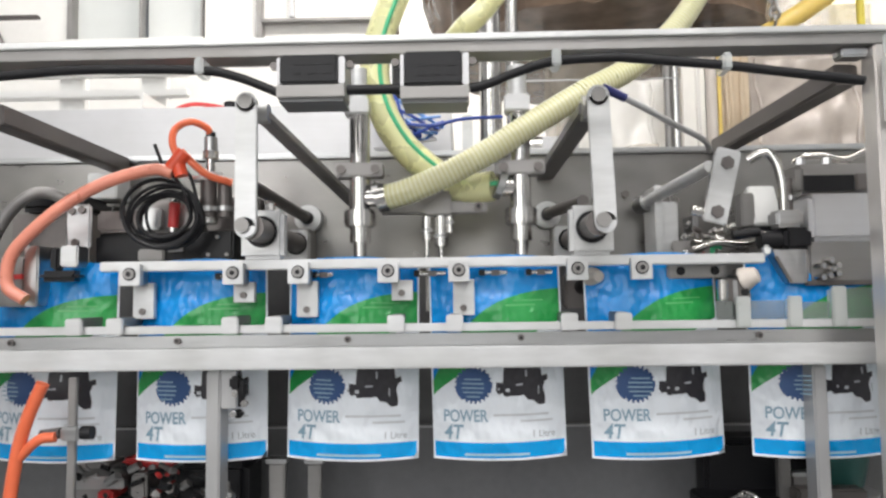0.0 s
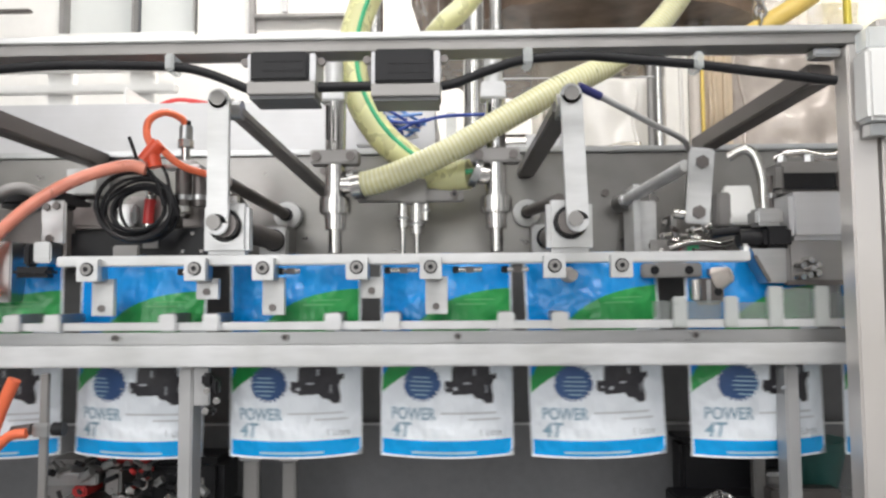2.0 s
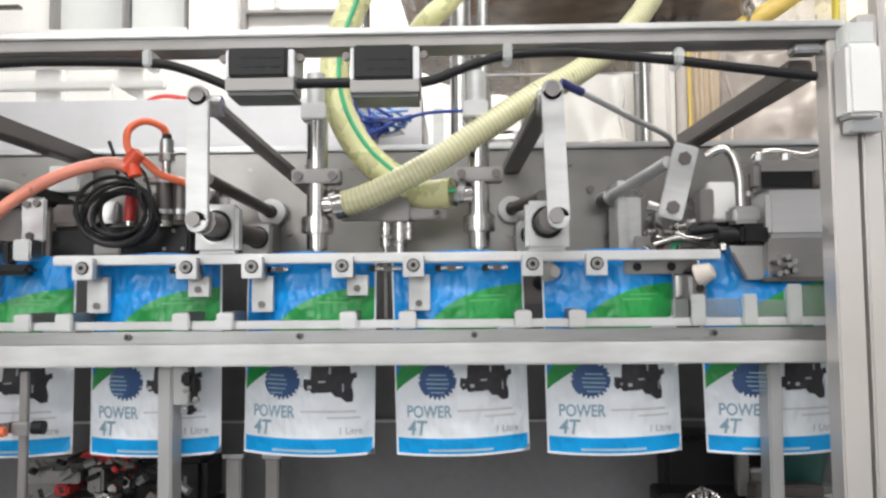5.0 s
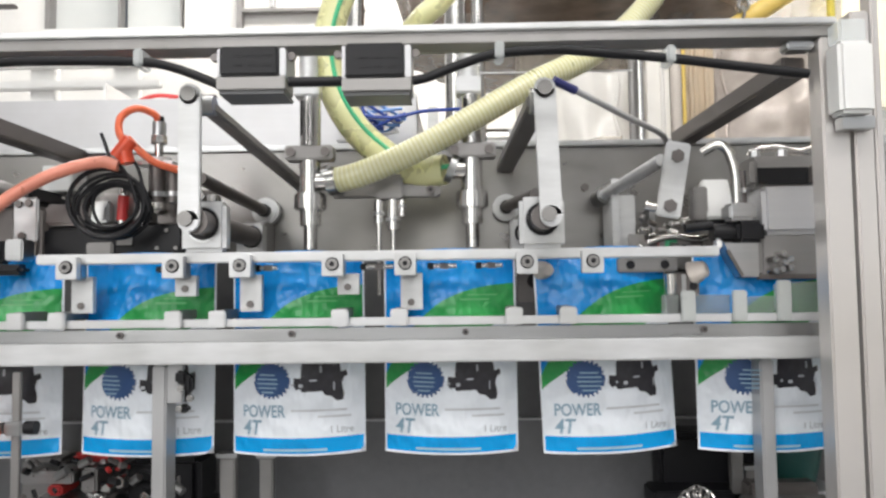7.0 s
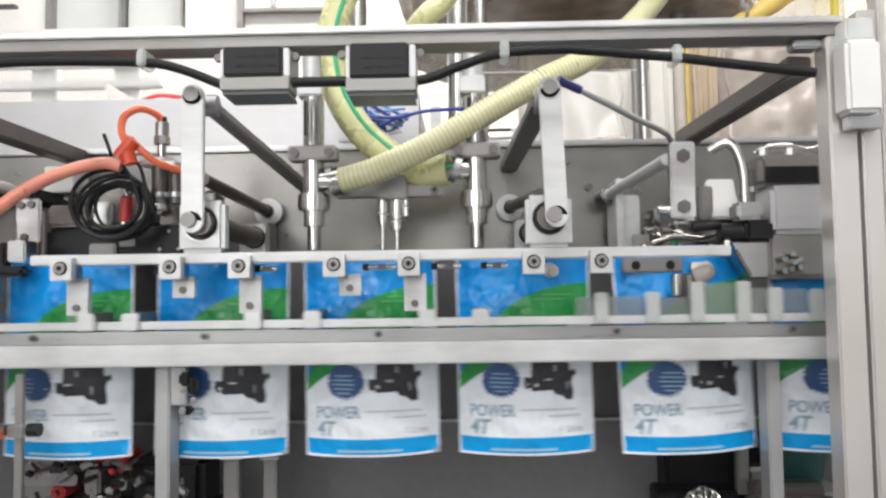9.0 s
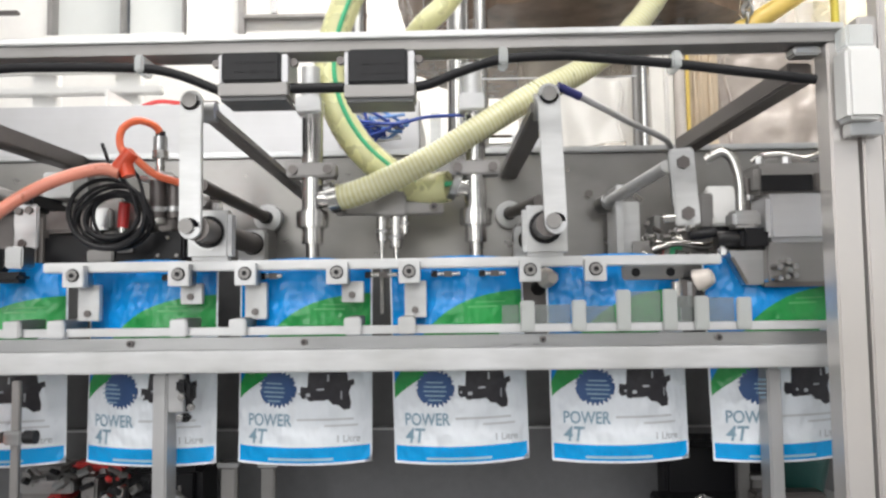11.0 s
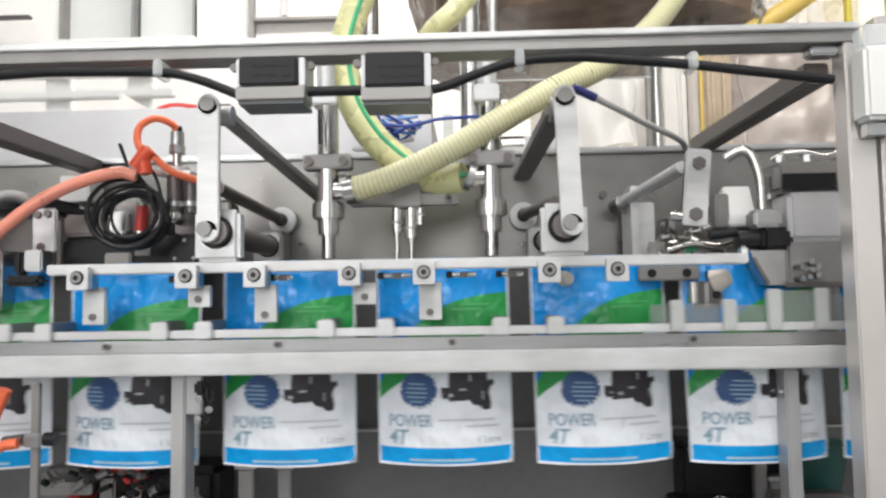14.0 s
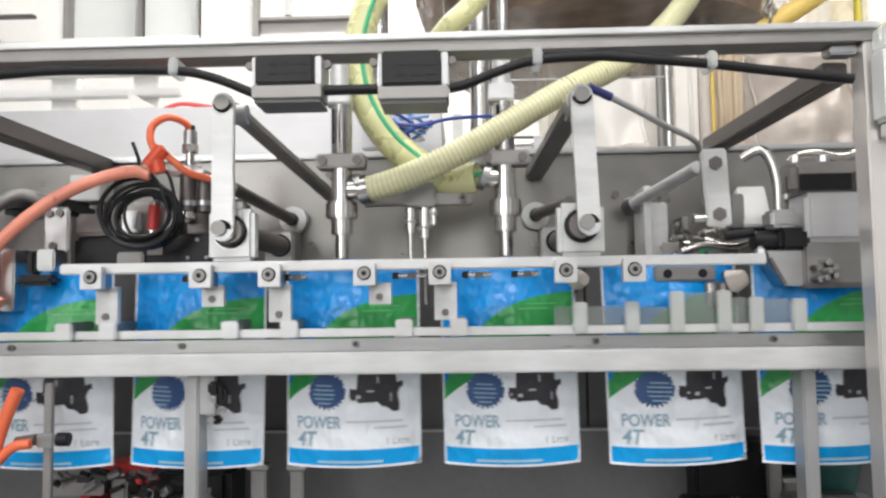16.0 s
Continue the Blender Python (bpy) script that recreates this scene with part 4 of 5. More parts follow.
def orange_tubes():
    o = thing("orange_air_tubes", TUBE_AT, "translucent orange air tubes looping to a tee fitting", "air tube")
    c = Vector(TUBE_AT)
    loop = [(-0.305, 0.86, 1.379), (-0.309, 0.852, 1.388), (-0.325, 0.838, 1.392), (-0.341, 0.832, 1.381), (-0.3425, 0.828, 1.362), (-0.334, 0.826, 1.343)]
    part("loop_tube", sweep(B(), spline([Vector(p) - c for p in loop], 8), 0.0046, 12), ORANGE, o)
    run = [(-0.331, 0.826, 1.352), (-0.315, 0.83, 1.335), (-0.298, 0.835, 1.322), (-0.272, 0.845, 1.314)]
    part("cross_tube", sweep(B(), spline([Vector(p) - c for p in run], 8), 0.0046, 12), ORANGE, o)
    bm = rod(B(), Vector((-0.343, 0.824, 1.328)) - c, Vector((-0.325, 0.824, 1.350)) - c, 0.0095, 12)
    rod(bm, Vector((-0.334, 0.824, 1.340)) - c, Vector((-0.329, 0.824, 1.320)) - c, 0.0085, 12)
    part("tee", bm, RED_TEE, o, "orange-red plastic tee")
    return o


RED_TEE = material("orange_red_plastic", (0.85, 0.10, 0.04), 0.35)
TUBES = orange_tubes()
big = [(-0.340, 0.822, 1.333), (-0.360, 0.818, 1.337), (-0.395, 0.813, 1.329), (-0.430, 0.808, 1.314), (-0.465, 0.803, 1.292), (-0.500, 0.80, 1.262), (-0.527, 0.80, 1.230),
       (-0.530, 0.80, 1.195), (-0.508, 0.80, 1.178)]
cable("large_air_tube", big, 0.0078, "thick pale orange air tube running down to the gripper", SALMON, "air tube")
cable("large_air_tube", [(-0.475, 0.785, 1.080), (-0.492, 0.785, 1.04), (-0.503, 0.785, 1.00), (-0.512, 0.785, 0.93), (-0.515, 0.79, 0.85)], 0.0078,
      "thick orange air tube hanging below the rail", ORANGE, "air tube")
cable("large_air_tube", [(-0.460, 0.787, 1.018), (-0.480, 0.785, 1.014), (-0.505, 0.785, 0.99)], 0.006, "short orange air tube at the clamp stand", ORANGE, "air tube")

COIL_AT = (-0.355, 0.845, 1.278)


def cable_coil():
    k = thing("cable_coil", COIL_AT, "coiled black sensor cable hung in loops", "cable coil")
    rnd = random.Random(21)
    for i in range(7):
        rr = rnd.uniform(0.033, 0.043) if i > 1 else 0.046
        dx, dz = rnd.uniform(-0.004, 0.009), rnd.uniform(-0.010, 0.004)
        flat, ph, wob = rnd.uniform(0.78, 1.0), rnd.uniform(0, 6.28), rnd.uniform(0.02, 0.07)
        lean, twist = rnd.uniform(-0.25, 0.25), rnd.uniform(-0.30, 0.30)
        pts = []
        for a in (2 * math.pi * j / 44 for j in range(47)):
            q = rr * (1 + wob * math.sin(2 * a + ph) + 0.02 * a / 6.28)
            u, v = q * math.cos(a + ph), q * flat * math.sin(a + ph)
            pts.append(Vector((dx + u, -0.018 + 0.0032 * i + lean * u * 0.25 + twist * v * 0.35, dz + v)))
        part("loop", sweep(B(), pts, 0.0023 if i % 3 else 0.0029, 8), RUBBER, k)
    part("loose_end", sweep(B(), spline([(0.0, -0.012, 0.046), (-0.004, -0.012, 0.066), (-0.012, -0.012, 0.088)], 6), 0.0024, 8), RUBBER, k)
    part("loose_end", sweep(B(), spline([(0.02, -0.018, 0.06), (0.036, -0.018, 0.045), (0.046, -0.018, 0.010), (0.052, -0.015, -0.012)], 6), 0.0022, 8), RUBBER, k)
    part("loose_end", sweep(B(), spline([(-0.03, -0.018, 0.05), (0.0, -0.018, 0.056), (0.024, -0.018, 0.034), (0.036, -0.018, 0.0)], 6), 0.0024, 8), RUBBER, k)
    return k


COIL = cable_coil()


def left_block():
    b = thing("gripper_drive", (-0.37, 0.90, 1.235), "dark gripper drive with steel bracket and red valve", "gripper drive")
    bp = part("bracket", box(B(), -0.122, -0.089, -0.042, -0.036, 0.008, 0.066), ALU, b, bevel=0.003)
    for x, z in ((-0.113, 0.057), (-0.100, 0.058), (-0.108, 0.016)):
        part("bolt", rod(B(), (x, -0.0422, z), (x, -0.046, z), 0.0052, 6), TUBE, bp)
    part("arm", box(B(), -0.0885, -0.03, -0.03, 0.02, 0.030, 0.058), TUBE, b, bevel=0.004)
    part("body", box(B(), -0.095, 0.09, -0.02, 0.05, -0.014, 0.0295), BLACK, b, bevel=0.005)
    part("upper_body", box(B(), -0.028, 0.04, -0.01, 0.05, 0.030, 0.075), LINKBAR, b, bevel=0.006)
    part("steel_cap", box(B(), -0.032, -0.006, -0.024, -0.0105, 0.034, 0.062), STEEL, b, bevel=0.003)
    part("red_valve", rod(B(), (0.010, -0.022, 0.036), (0.012, -0.022, 0.068), 0.0068, 14), RED, b)
    part("valve_cap", rod(B(), (0.010, -0.022, 0.030), (0.010, -0.022, 0.0358), 0.006, 12), POLISH, b)
    part("valve_top", rod(B(), (0.0125, -0.022, 0.0685), (0.014, -0.022, 0.080), 0.0075, 10), POLISH, b)
    part("rear_bracket", box(B(), 0.046, 0.118, 0.0, 0.05, 0.0305, 0.078), TUBE, b, bevel=0.004)
    for x, z in ((0.052, 0.050), (0.098, 0.042), (0.110, 0.066)):
        part("fitting", rod(B(), (x, -0.0002, z), (x, -0.014, z + 0.002), 0.0055, 10), PLATE, b)
    part("label", box(B(), 0.004, 0.024, -0.0235, -0.0205, 0.004, 0.018), PLATE, b)
    part("steel_foot", box(B(), -0.035, 0.0, -0.026, -0.0205, -0.008, 0.008), PLATE, b, bevel=0.002)
    lb = part("valve_block", box(B(), 0.050, 0.092, -0.03, -0.0205, -0.008, 0.030), BLACK, b, bevel=0.003)
    for x, z in ((0.060, -0.001), (0.084, -0.001), (0.072, 0.022)):
        part("stud", rod(B(), (x, -0.0302, z), (x, -0.033, z), 0.0024, 10), PLATE, lb)
    part("rear_arm", box(B(), -0.09, 0.06, 0.051, 0.19, 0.0, 0.03), TUBE, b, bevel=0.004)
    return b


left_block()
sn = thing("proximity_sensor", (-0.470, 0.815, 1.20), "small black proximity sensor on a steel foot", "sensor")
part("stem", box(B(), -0.018, -0.007, 0.0, 0.02, 0.014, 0.042), BLACK, sn, bevel=0.003)
part("foot", box(B(), -0.030, 0.018, -0.004, 0.02, 0.0, 0.0135), BLACK, sn, bevel=0.005)
part("block", box(B(), -0.0065, 0.016, 0.002, 0.03, 0.018, 0.044), STEEL, sn, bevel=0.002)
gl = thing("left_gripper", (-0.515, 0.83, 1.17), "steel gripper plate with dark bores at the incoming pouches", "gripper")
part("plate", box(B(), -0.008, 0.010, -0.01, 0.03, 0.0, 0.075), STEEL, gl, bevel=0.002)
part("body", box(B(), -0.05, -0.009, -0.004, 0.03, 0.0, 0.062), PLATE, gl, bevel=0.003)
part("red_seal", box(B(), -0.030, -0.0105, -0.008, -0.0045, 0.034, 0.040), RED, gl)
dk = thing("left_drive", (-0.58, 0.98, 1.22), "dark drive housing with bent steel pipe", "drive")
part("housing", box(B(), -0.06, 0.055, 0, 0.11, 0.0, 0.085), TUBE, dk, bevel=0.006)
part("hood", box(B(), -0.04, 0.050, -0.02, 0.09, 0.0855, 0.112), BLACK, dk, bevel=0.008)
part("pipe", sweep(B(), spline([(-0.06, -0.05, 0.03), (-0.035, -0.05, 0.075), (-0.005, -0.05, 0.103), (0.02, -0.04, 0.108), (0.05, -0.03, 0.092)], 8), 0.0085, 12), PLATE, dk)
mt = thing("mount_block", (-0.535, 1.085, 1.335), "pale steel mounting block on the back plate", "mount")
part("block", box(B(), -0.026, 0.020, -0.04, 0.009, 0.0, 0.040), ALU, mt, bevel=0.002)
part("screw", rod(B(), (-0.012, -0.0402, 0.022), (-0.012, -0.044, 0.022), 0.006, 10), TUBE, mt)


# ---- below the pouches ----
def lower_drive():
    d = thing("lower_drive", (-0.40, 0.93, 0.80), "dark lower drive with red covers and steel fittings", "drive")
    part("plinth", box(B(), -0.12, 0.13, 0.0, 0.1, -0.80, 0.085), BLACK, d, bevel=0.006)
    part("red_cover", box(B(), -0.045, 0.025, -0.005, 0.05, 0.152, 0.164), RED, d, bevel=0.004)
    part("red_cover", box(B(), -0.07, -0.05, -0.02, 0.03, 0.112, 0.126), RED, d, bevel=0.003)
    part("housing", box(B(), -0.135, -0.075, 0.03, 0.09, 0.0855, 0.150), PLATE, d, "dull grey housing", bevel=0.006)
    part("steel_arm", box(B(), -0.10, -0.03, -0.03, 0.02, 0.130, 0.146), STEEL, d, bevel=0.002)
    part("steel_block", box(B(), -0.025, -0.004, -0.02, 0.03, 0.115, 0.148), PLATE, d, bevel=0.003)
    part("steel_arm", box(B(), -0.09, 0.0, -0.025, 0.03, 0.086, 0.108), STEEL, d, bevel=0.002)
    part("black_motor", box(B(), 0.025, 0.125, 0.0, 0.08, 0.086, 0.158), BLACK, d, bevel=0.010)
    for i in range(6):
        x, z = -0.02 + 0.017 * i, 0.102 + 0.010 * ((i * 5) % 4)
        part("nut", rod(B(), (x, -0.032, z), (x + 0.004, -0.0205, z), 0.008, 6), POLISH, d)
    rnd = random.Random(11)
    for i in range(60):
        x, y, z = rnd.uniform(-0.1, 0.11), rnd.uniform(-0.045, -0.01), rnd.uniform(0.086, 0.160)
        a, c = Vector((x, y, z)), Vector((rnd.uniform(-0.02, 0.02), rnd.uniform(-0.01, 0.01), rnd.uniform(-0.012, 0.012)))
        part("fitting", rod(B(), a, a + c, rnd.uniform(0.002, 0.006), 8), rnd.choice((POLISH, STEEL, BLACK, BLACK, TUBE, PLATE, BLACK, BLACK, PLATE, STEEL, RED)), d)
    sp = part("spring", sweep(B(), [Vector((0.0 + 0.013 * math.cos(a), -0.045 + 0.013 * math.sin(a), 0.075 + a * 0.0016)) for a in (k * 0.45 for k in range(60))], 0.0025, 6),
              POLISH, d)
    return d


lower_drive()
for x, y, z0, w in ((-0.228, 0.90, 0.962, 0.010), (-0.185, 0.93, 0.955, 0.009), (0.447, 0.95, 0.965, 0.008), (0.47, 0.95, 0.93, 0.012)):
    s = thing("lower_post", (x, y, 0), "short dull steel post under the pouches", "post", "lower posts")
    part("post", box(B(), -w, w, 0, 0.015, 0, z0), PLATE, s, bevel=0.002)
    part("cap", box(B(), -w - 0.004, w + 0.004, -0.004, 0.019, z0 + 0.0003, z0 + 0.006), STEEL, s, bevel=0.001)


def chain_unit():
    c = thing("chain_unit", (0.385, 0.93, 0.89), "chromed drive chain over steel blocks", "drive chain")
    for i in range(6):
        a = 0.55 * i
        p = Vector((-0.024 + 0.0075 * i, -0.01 + 0.004 * (i % 2), 0.006 + 0.012 * math.sin(a)))
        ring = [p + Vector((0.0055 * math.cos(k), 0.003 * math.sin(2 * k + i), 0.0085 * math.sin(k))) for k in (j * math.pi / 7 for j in range(15))]
        part("link", sweep(B(), ring, 0.0022, 6), POLISH, c)
    part("base", box(B(), -0.05, 0.16, 0.02, 0.08, -0.90, 0.012), BLACK, c, bevel=0.003)
    part("block", box(B(), 0.065, 0.155, -0.01, 0.0195, -0.02, 0.030), TUBE, c, bevel=0.003)
    part("bar", box(B(), 0.05, 0.16, -0.03, -0.0105, -0.02, 0.016), PLATE, c, bevel=0.002)
    return c


chain_unit()
cv = thing("black_cover", (0.43, 1.0, 0.0), "black lower drive cover below the pouches", "cover")
part("cover", box(B(), -0.075, 0.07, 0.0, 0.045, 0.0, 0.968), BLACK, cv, bevel=0.006)
part("lip", box(B(), -0.08, 0.075, -0.004, 0.046, 0.9683, 0.974), BLACK, cv, bevel=0.002)
tb = thing("teal_tub", (0.53, 0.98, 0.885), "dark teal plastic tub with pale rim", "tub")
bm = B()
bmesh.ops.create_cone(bm, cap_ends=True, segments=28, radius1=0.03, radius2=0.045, depth=0.07, matrix=Matrix.Translation((0, 0, 0.055)))
part("tub", bm, TEAL, tb)
part("rim", rod(B(), (0, 0, 0.0), (0, 0, 0.0198), 0.05, 28), SHEET, tb)
part("stand", rod(B(), (0, 0, -0.885), (0, 0, -0.0003), 0.03, 16), TUBE, tb)


# ---- behind the machine ----
def upright_pipe(x, y, z0, z1, r, mat, label):
    p = thing("steel_pipe", (x, y, z0), label, "pipe", "pipes behind the machine")
    part("pipe", rod(B(), (0, 0, 0), (0, 0, z1 - z0), r, 20), mat, p)
    part("flange", rod(B(), (0, 0, 0.0), (0, 0, 0.02), r * 1.35, 20), STEEL, p)
    return p


for x, r in ((0.075, 0.021), (0.118, 0.013), (-0.115, 0.016)):
    upright_pipe(x, 1.32, 1.40, 3.5, r, POLISH, "polished steel pipe rising behind the filling heads")
for x, r in ((0.462, 0.020), (0.500, 0.012), (0.548, 0.020), (0.575, 0.010)):
    upright_pipe(x, 1.5, 1.40, 3.5, r, POLISH, "polished steel pipe beside the film hopper")


def deck():
    d = thing("rear_deck", (0, 1.36, 0), "stepped steel rear deck behind the back plate", "deck")
    part("deck_plate", box(B(), -0.2, 1.2, -0.15, 0.30, 1.385, 1.402), STEEL, d, bevel=0.003)
    part("step", box(B(), 0.02, 0.42, -0.02, 0.12, 1.4025, 1.455), SHEET, d, bevel=0.006)
    part("step", box(B(), 0.17, 0.36, 0.0, 0.12, 1.4555, 1.49), SHEET, d, bevel=0.006)
    part("cylinder", rod(B(), (0.10, 0.02, 1.475), (0.32, 0.02, 1.475), 0.018, 18), POLISH, d)
    part("body", box(B(), -0.2, 1.2, 0.16, 0.29, 0.0, 1.384), PLATE, d, bevel=0.003)
    for x in (0.03, 0.33):
        part("post", box(B(), x - 0.01, x + 0.01, -0.025, -0.005, 1.4565, 1.53), STEEL, d, bevel=0.002)
    part("valve_box", box(B(), -0.115, -0.045, -0.06, 0.0, 1.56, 1.63), BLACK, d, bevel=0.006)
    part("valve_rack", box(B(), -0.13, 0.0, -0.04, 0.0, 1.4025, 1.559), SHEET, d, bevel=0.006)
    return d


deck()


def wrinkled(w, h, seed, amp, nx=26, nz=20):
    bm = B()
    rows = []
    for j in range(nz + 1):
        rows.append([])
        for i in range(nx + 1):
            x, z = (i / nx - 0.5) * w, j / nz * h
            f = noise.noise(Vector((x * 7 + seed, z * 3, seed))) + 0.6 * noise.noise(Vector((x * 22, z * 13 + seed, 3)))
            rows[-1].append(bm.verts.new((x + 0.2 * amp * f, amp * f, z)))
    for j in range(nz):
        for i in range(nx):
            bm.faces.new((rows[j][i], rows[j][i + 1], rows[j + 1][i + 1], rows[j + 1][i]))
    return bm


def film(name, at, w, h, mat, label, seed, amp):
    f_ob = thing(name, at, label, "film")
    ob = part("sheet", wrinkled(w, h, seed, amp), mat, f_ob)
    md = ob.modifiers.new("thick", "SOLIDIFY")
    md.thickness = 0.002
    rnd = random.Random(int(seed * 10))
    for _ in range(3):
        x0, x1 = rnd.uniform(-0.42, 0.42) * w, rnd.uniform(-0.06, 0.06) * w
        pts = []
        for j in range(9):
            x, z = x0 + x1 * j / 8 + 0.02 * w * math.sin(1.3 * j + seed), (0.02 + 0.96 * j / 8) * h
            f = noise.noise(Vector((x * 7 + seed, z * 3, seed))) + 0.6 * noise.noise(Vector((x * 22, z * 13 + seed, 3)))
            pts.append(Vector((x + 0.2 * amp * f, amp * f - 0.003, z)))
        part("fold", sweep(B(), pts, [0.0015 + 0.0035 * math.sin(math.pi * (j + 0.5) / 9) for j in range(9)], 8), mat, f_ob)
    return f_ob


film("film_cover", (0.70, 1.55, 1.402), 0.46, 0.42, FOIL, "crumpled clear film hanging over the hopper", 3.1, 0.05)
film("film_cover", (0.36, 1.62, 1.402), 0.30, 0.36, FOIL, "crumpled clear film hanging over the hopper", 8.4, 0.05)
film("film_cover", (0.34, 1.32, 1.402), 0.20, 0.185, HAZE, "hazy white film hanging behind the steel back plate", 5.2, 0.03)
film("film_cover", (0.285, 1.245, 1.402), 0.17, 0.045, FOIL, "low crumple of clear film lying on the rear deck", 6.6, 0.05)
film("film_cover", (0.655, 1.30, 1.402), 0.27, 0.225, GREYFILM, "crumpled grey film wrapped round the rear hopper", 2.2, 0.035)
# the amber one is added to imitate a gold reflection on the pipes
for x, r, mat, label in ((0.389, 0.0065, PLATE, "dull steel tube in front of the rear hopper"), (0.403, 0.008, POLISH, "polished steel tube in front of the rear hopper"),
                         (0.467, 0.0095, CUP, "beige plastic tube in front of the rear hopper"), (0.481, 0.0035, AMBER, "thin amber tube standing in for a gold reflection by the rear hopper")):
    upright_pipe(x, 1.245, 1.402, 1.625, r, mat, label)
film("film_cover", (0.512, 1.262, 1.402), 0.055, 0.222, BEIGE, "folded beige film beside the rear tubes", 9.7, 0.02)
cp = thing("cream_panel", (0.437, 1.25, 1.402), "narrow glossy cream panel between the rear tubes", "panel")
part("sheet", box(B(), -0.021, 0.021, 0, 0.006, 0.0, 0.22), CREAM, cp, bevel=0.002)
part("fold", rod(B(), (0.008, -0.001, 0.0), (0.006, -0.001, 0.218), 0.004, 10), HAZE, cp)
br = thing("product_hopper", (0.36, 1.75, 1.0), "hopper wrapped in dark brown glossy film", "hopper")
bm = B()
rings = []
for j in range(17):
    z = 0.76 + 0.45 * j / 16
    ring = []
    for i in range(96):
        a = 2 * math.pi * i / 96
        d = Vector((math.cos(a), math.sin(a), 0))
        r = 0.40 + 0.07 * j / 16 + 0.030 * noise.noise(d * 5 + Vector((0, 0, z * 9))) + 0.016 * noise.noise(d * 17 + Vector((0, 0, z * 22)))
        ring.append(bm.verts.new(d * r + Vector((0, 0, z))))
    rings.append(ring)
for a, c in zip(rings, rings[1:]):
    for i in range(96):
        bm.faces.new((a[i], a[(i + 1) % 96], c[(i + 1) % 96], c[i]))
bm.faces.new(rings[0][::-1])
bm.faces.new(rings[-1])
part("bowl", bm, BROWN, br)
part("rim", rod(B(), (0, 0, 1.2102), (0, 0, 1.235), 0.48, 40), STEEL, br)
part("leg", rod(B(), (0, 0, -1.0), (0, 0, 0.7598), 0.09, 24), STEEL, br)


def blue_lines():
    b = thing("blue_air_lines", (-0.085, 1.18, 1.50), "tangle of thin blue air lines behind the sensor boxes", "air lines")
    rnd = random.Random(5)
    part("valve_block", box(B(), -0.052, 0.012, 0.035, 0.055, -0.06, 0.03), SHEET, b, "pale valve block", bevel=0.003)
    for i in range(5):
        part("blue_fitting", rod(B(), (-0.044 + 0.012 * i, 0.0348, -0.02), (-0.044 + 0.012 * i, 0.024, -0.02 + 0.003 * i), 0.0042, 10), SKYBLUE, b)
    for i in range(18):
        p = [Vector((-0.07 + rnd.uniform(-0.01, 0.02), rnd.uniform(0, 0.03), 0.04 + rnd.uniform(-0.02, 0.01)))]
        p.append(Vector((-0.03 + rnd.uniform(-0.02, 0.02), rnd.uniform(-0.03, 0.02), rnd.uniform(-0.03, 0.03))))
        p.append(Vector((0.01 + rnd.uniform(-0.02, 0.02), rnd.uniform(-0.03, 0.02), rnd.uniform(-0.07, 0.0))))
        p.append(Vector((0.045 + rnd.uniform(-0.02, 0.03), rnd.uniform(0, 0.03), rnd.uniform(-0.05, -0.01))))
        part("line", sweep(B(), spline(p, 6), 0.0028, 6), (WHITE, BLUE, SKYBLUE, BLUE)[i % 4], b)
    return b


blue_lines()
cable("thin_line", [(-0.09, 1.15, 1.47), (-0.03, 1.15, 1.465), (0.02, 1.15, 1.475), (0.09, 1.2, 1.49)], 0.003, "thin grey-blue air line", BLUE)
cable("thin_line", [(0.10, 0.95, 1.478), (0.20, 0.95, 1.478), (0.32, 0.95, 1.478)], 0.0012, "thin taut wire above the hoses", SHEET)


def rear_rack():
    r = thing("rear_rack", (-1.25, 1.9, 0), "pale steel rack with level rails behind the cabinet", "rack")
    for z in (1.68, 1.74, 1.80, 1.87):
        part("rail", box(B(), -0.35, 0.52, 0, 0.03, z, z + 0.022), WHITE if z > 1.7 else SHEET, r, bevel=0.003)
    for x in (-0.2, 0.15, 0.38):
        part("upright", box(B(), x, x + 0.07, 0.031, 0.06, 0.0, 1.885), WHITE, r, bevel=0.003)
    return r


rear_rack()
tr = thing("tool_tray", (-0.48, 1.36, 1.5455), "white open tool tray on the cabinet", "tray")
part("base", box(B(), -0.12, 0.14, -0.03, 0.12, 0.0, 0.004), WHITE, tr, bevel=0.001)
part("side", box(B(), -0.126, -0.1205, -0.03, 0.12, 0.0, 0.040), WHITE, tr, bevel=0.001)
part("back", box(B(), -0.12, 0.14, 0.1205, 0.126, 0.0, 0.040), WHITE, tr, bevel=0.001)
rp = thing("red_pliers", (-0.49, 1.40, 1.55), "red-handled tool lying in the white tray", "tool")
for k in (1, -1):
    pts = [(0.03, 0.004 * k, 0.018), (0.0, 0.012 * k, 0.022), (-0.03, 0.022 * k, 0.022), (-0.055, 0.026 * k, 0.014), (-0.07, 0.022 * k, 0.006)]
    part("grip", sweep(B(), spline(pts, 6), 0.0042, 12), RED, rp, "red plastic grip")
part("joint", rod(B(), (0.04, 0, 0.004), (0.04, 0, 0.030), 0.014, 18), BLACK, rp, bevel=0.002)
part("jaw", box(B(), 0.05, 0.085, -0.010, 0.010, 0.008, 0.026), TUBE, rp, bevel=0.004)
bx = thing("tool_case", (-0.47, 1.44, 1.5497), "flat black case with a red lid in the white tray", "case")
part("case", box(B(), -0.05, 0.06, 0.0, 0.03, 0.0, 0.020), BLACK, bx, bevel=0.004)
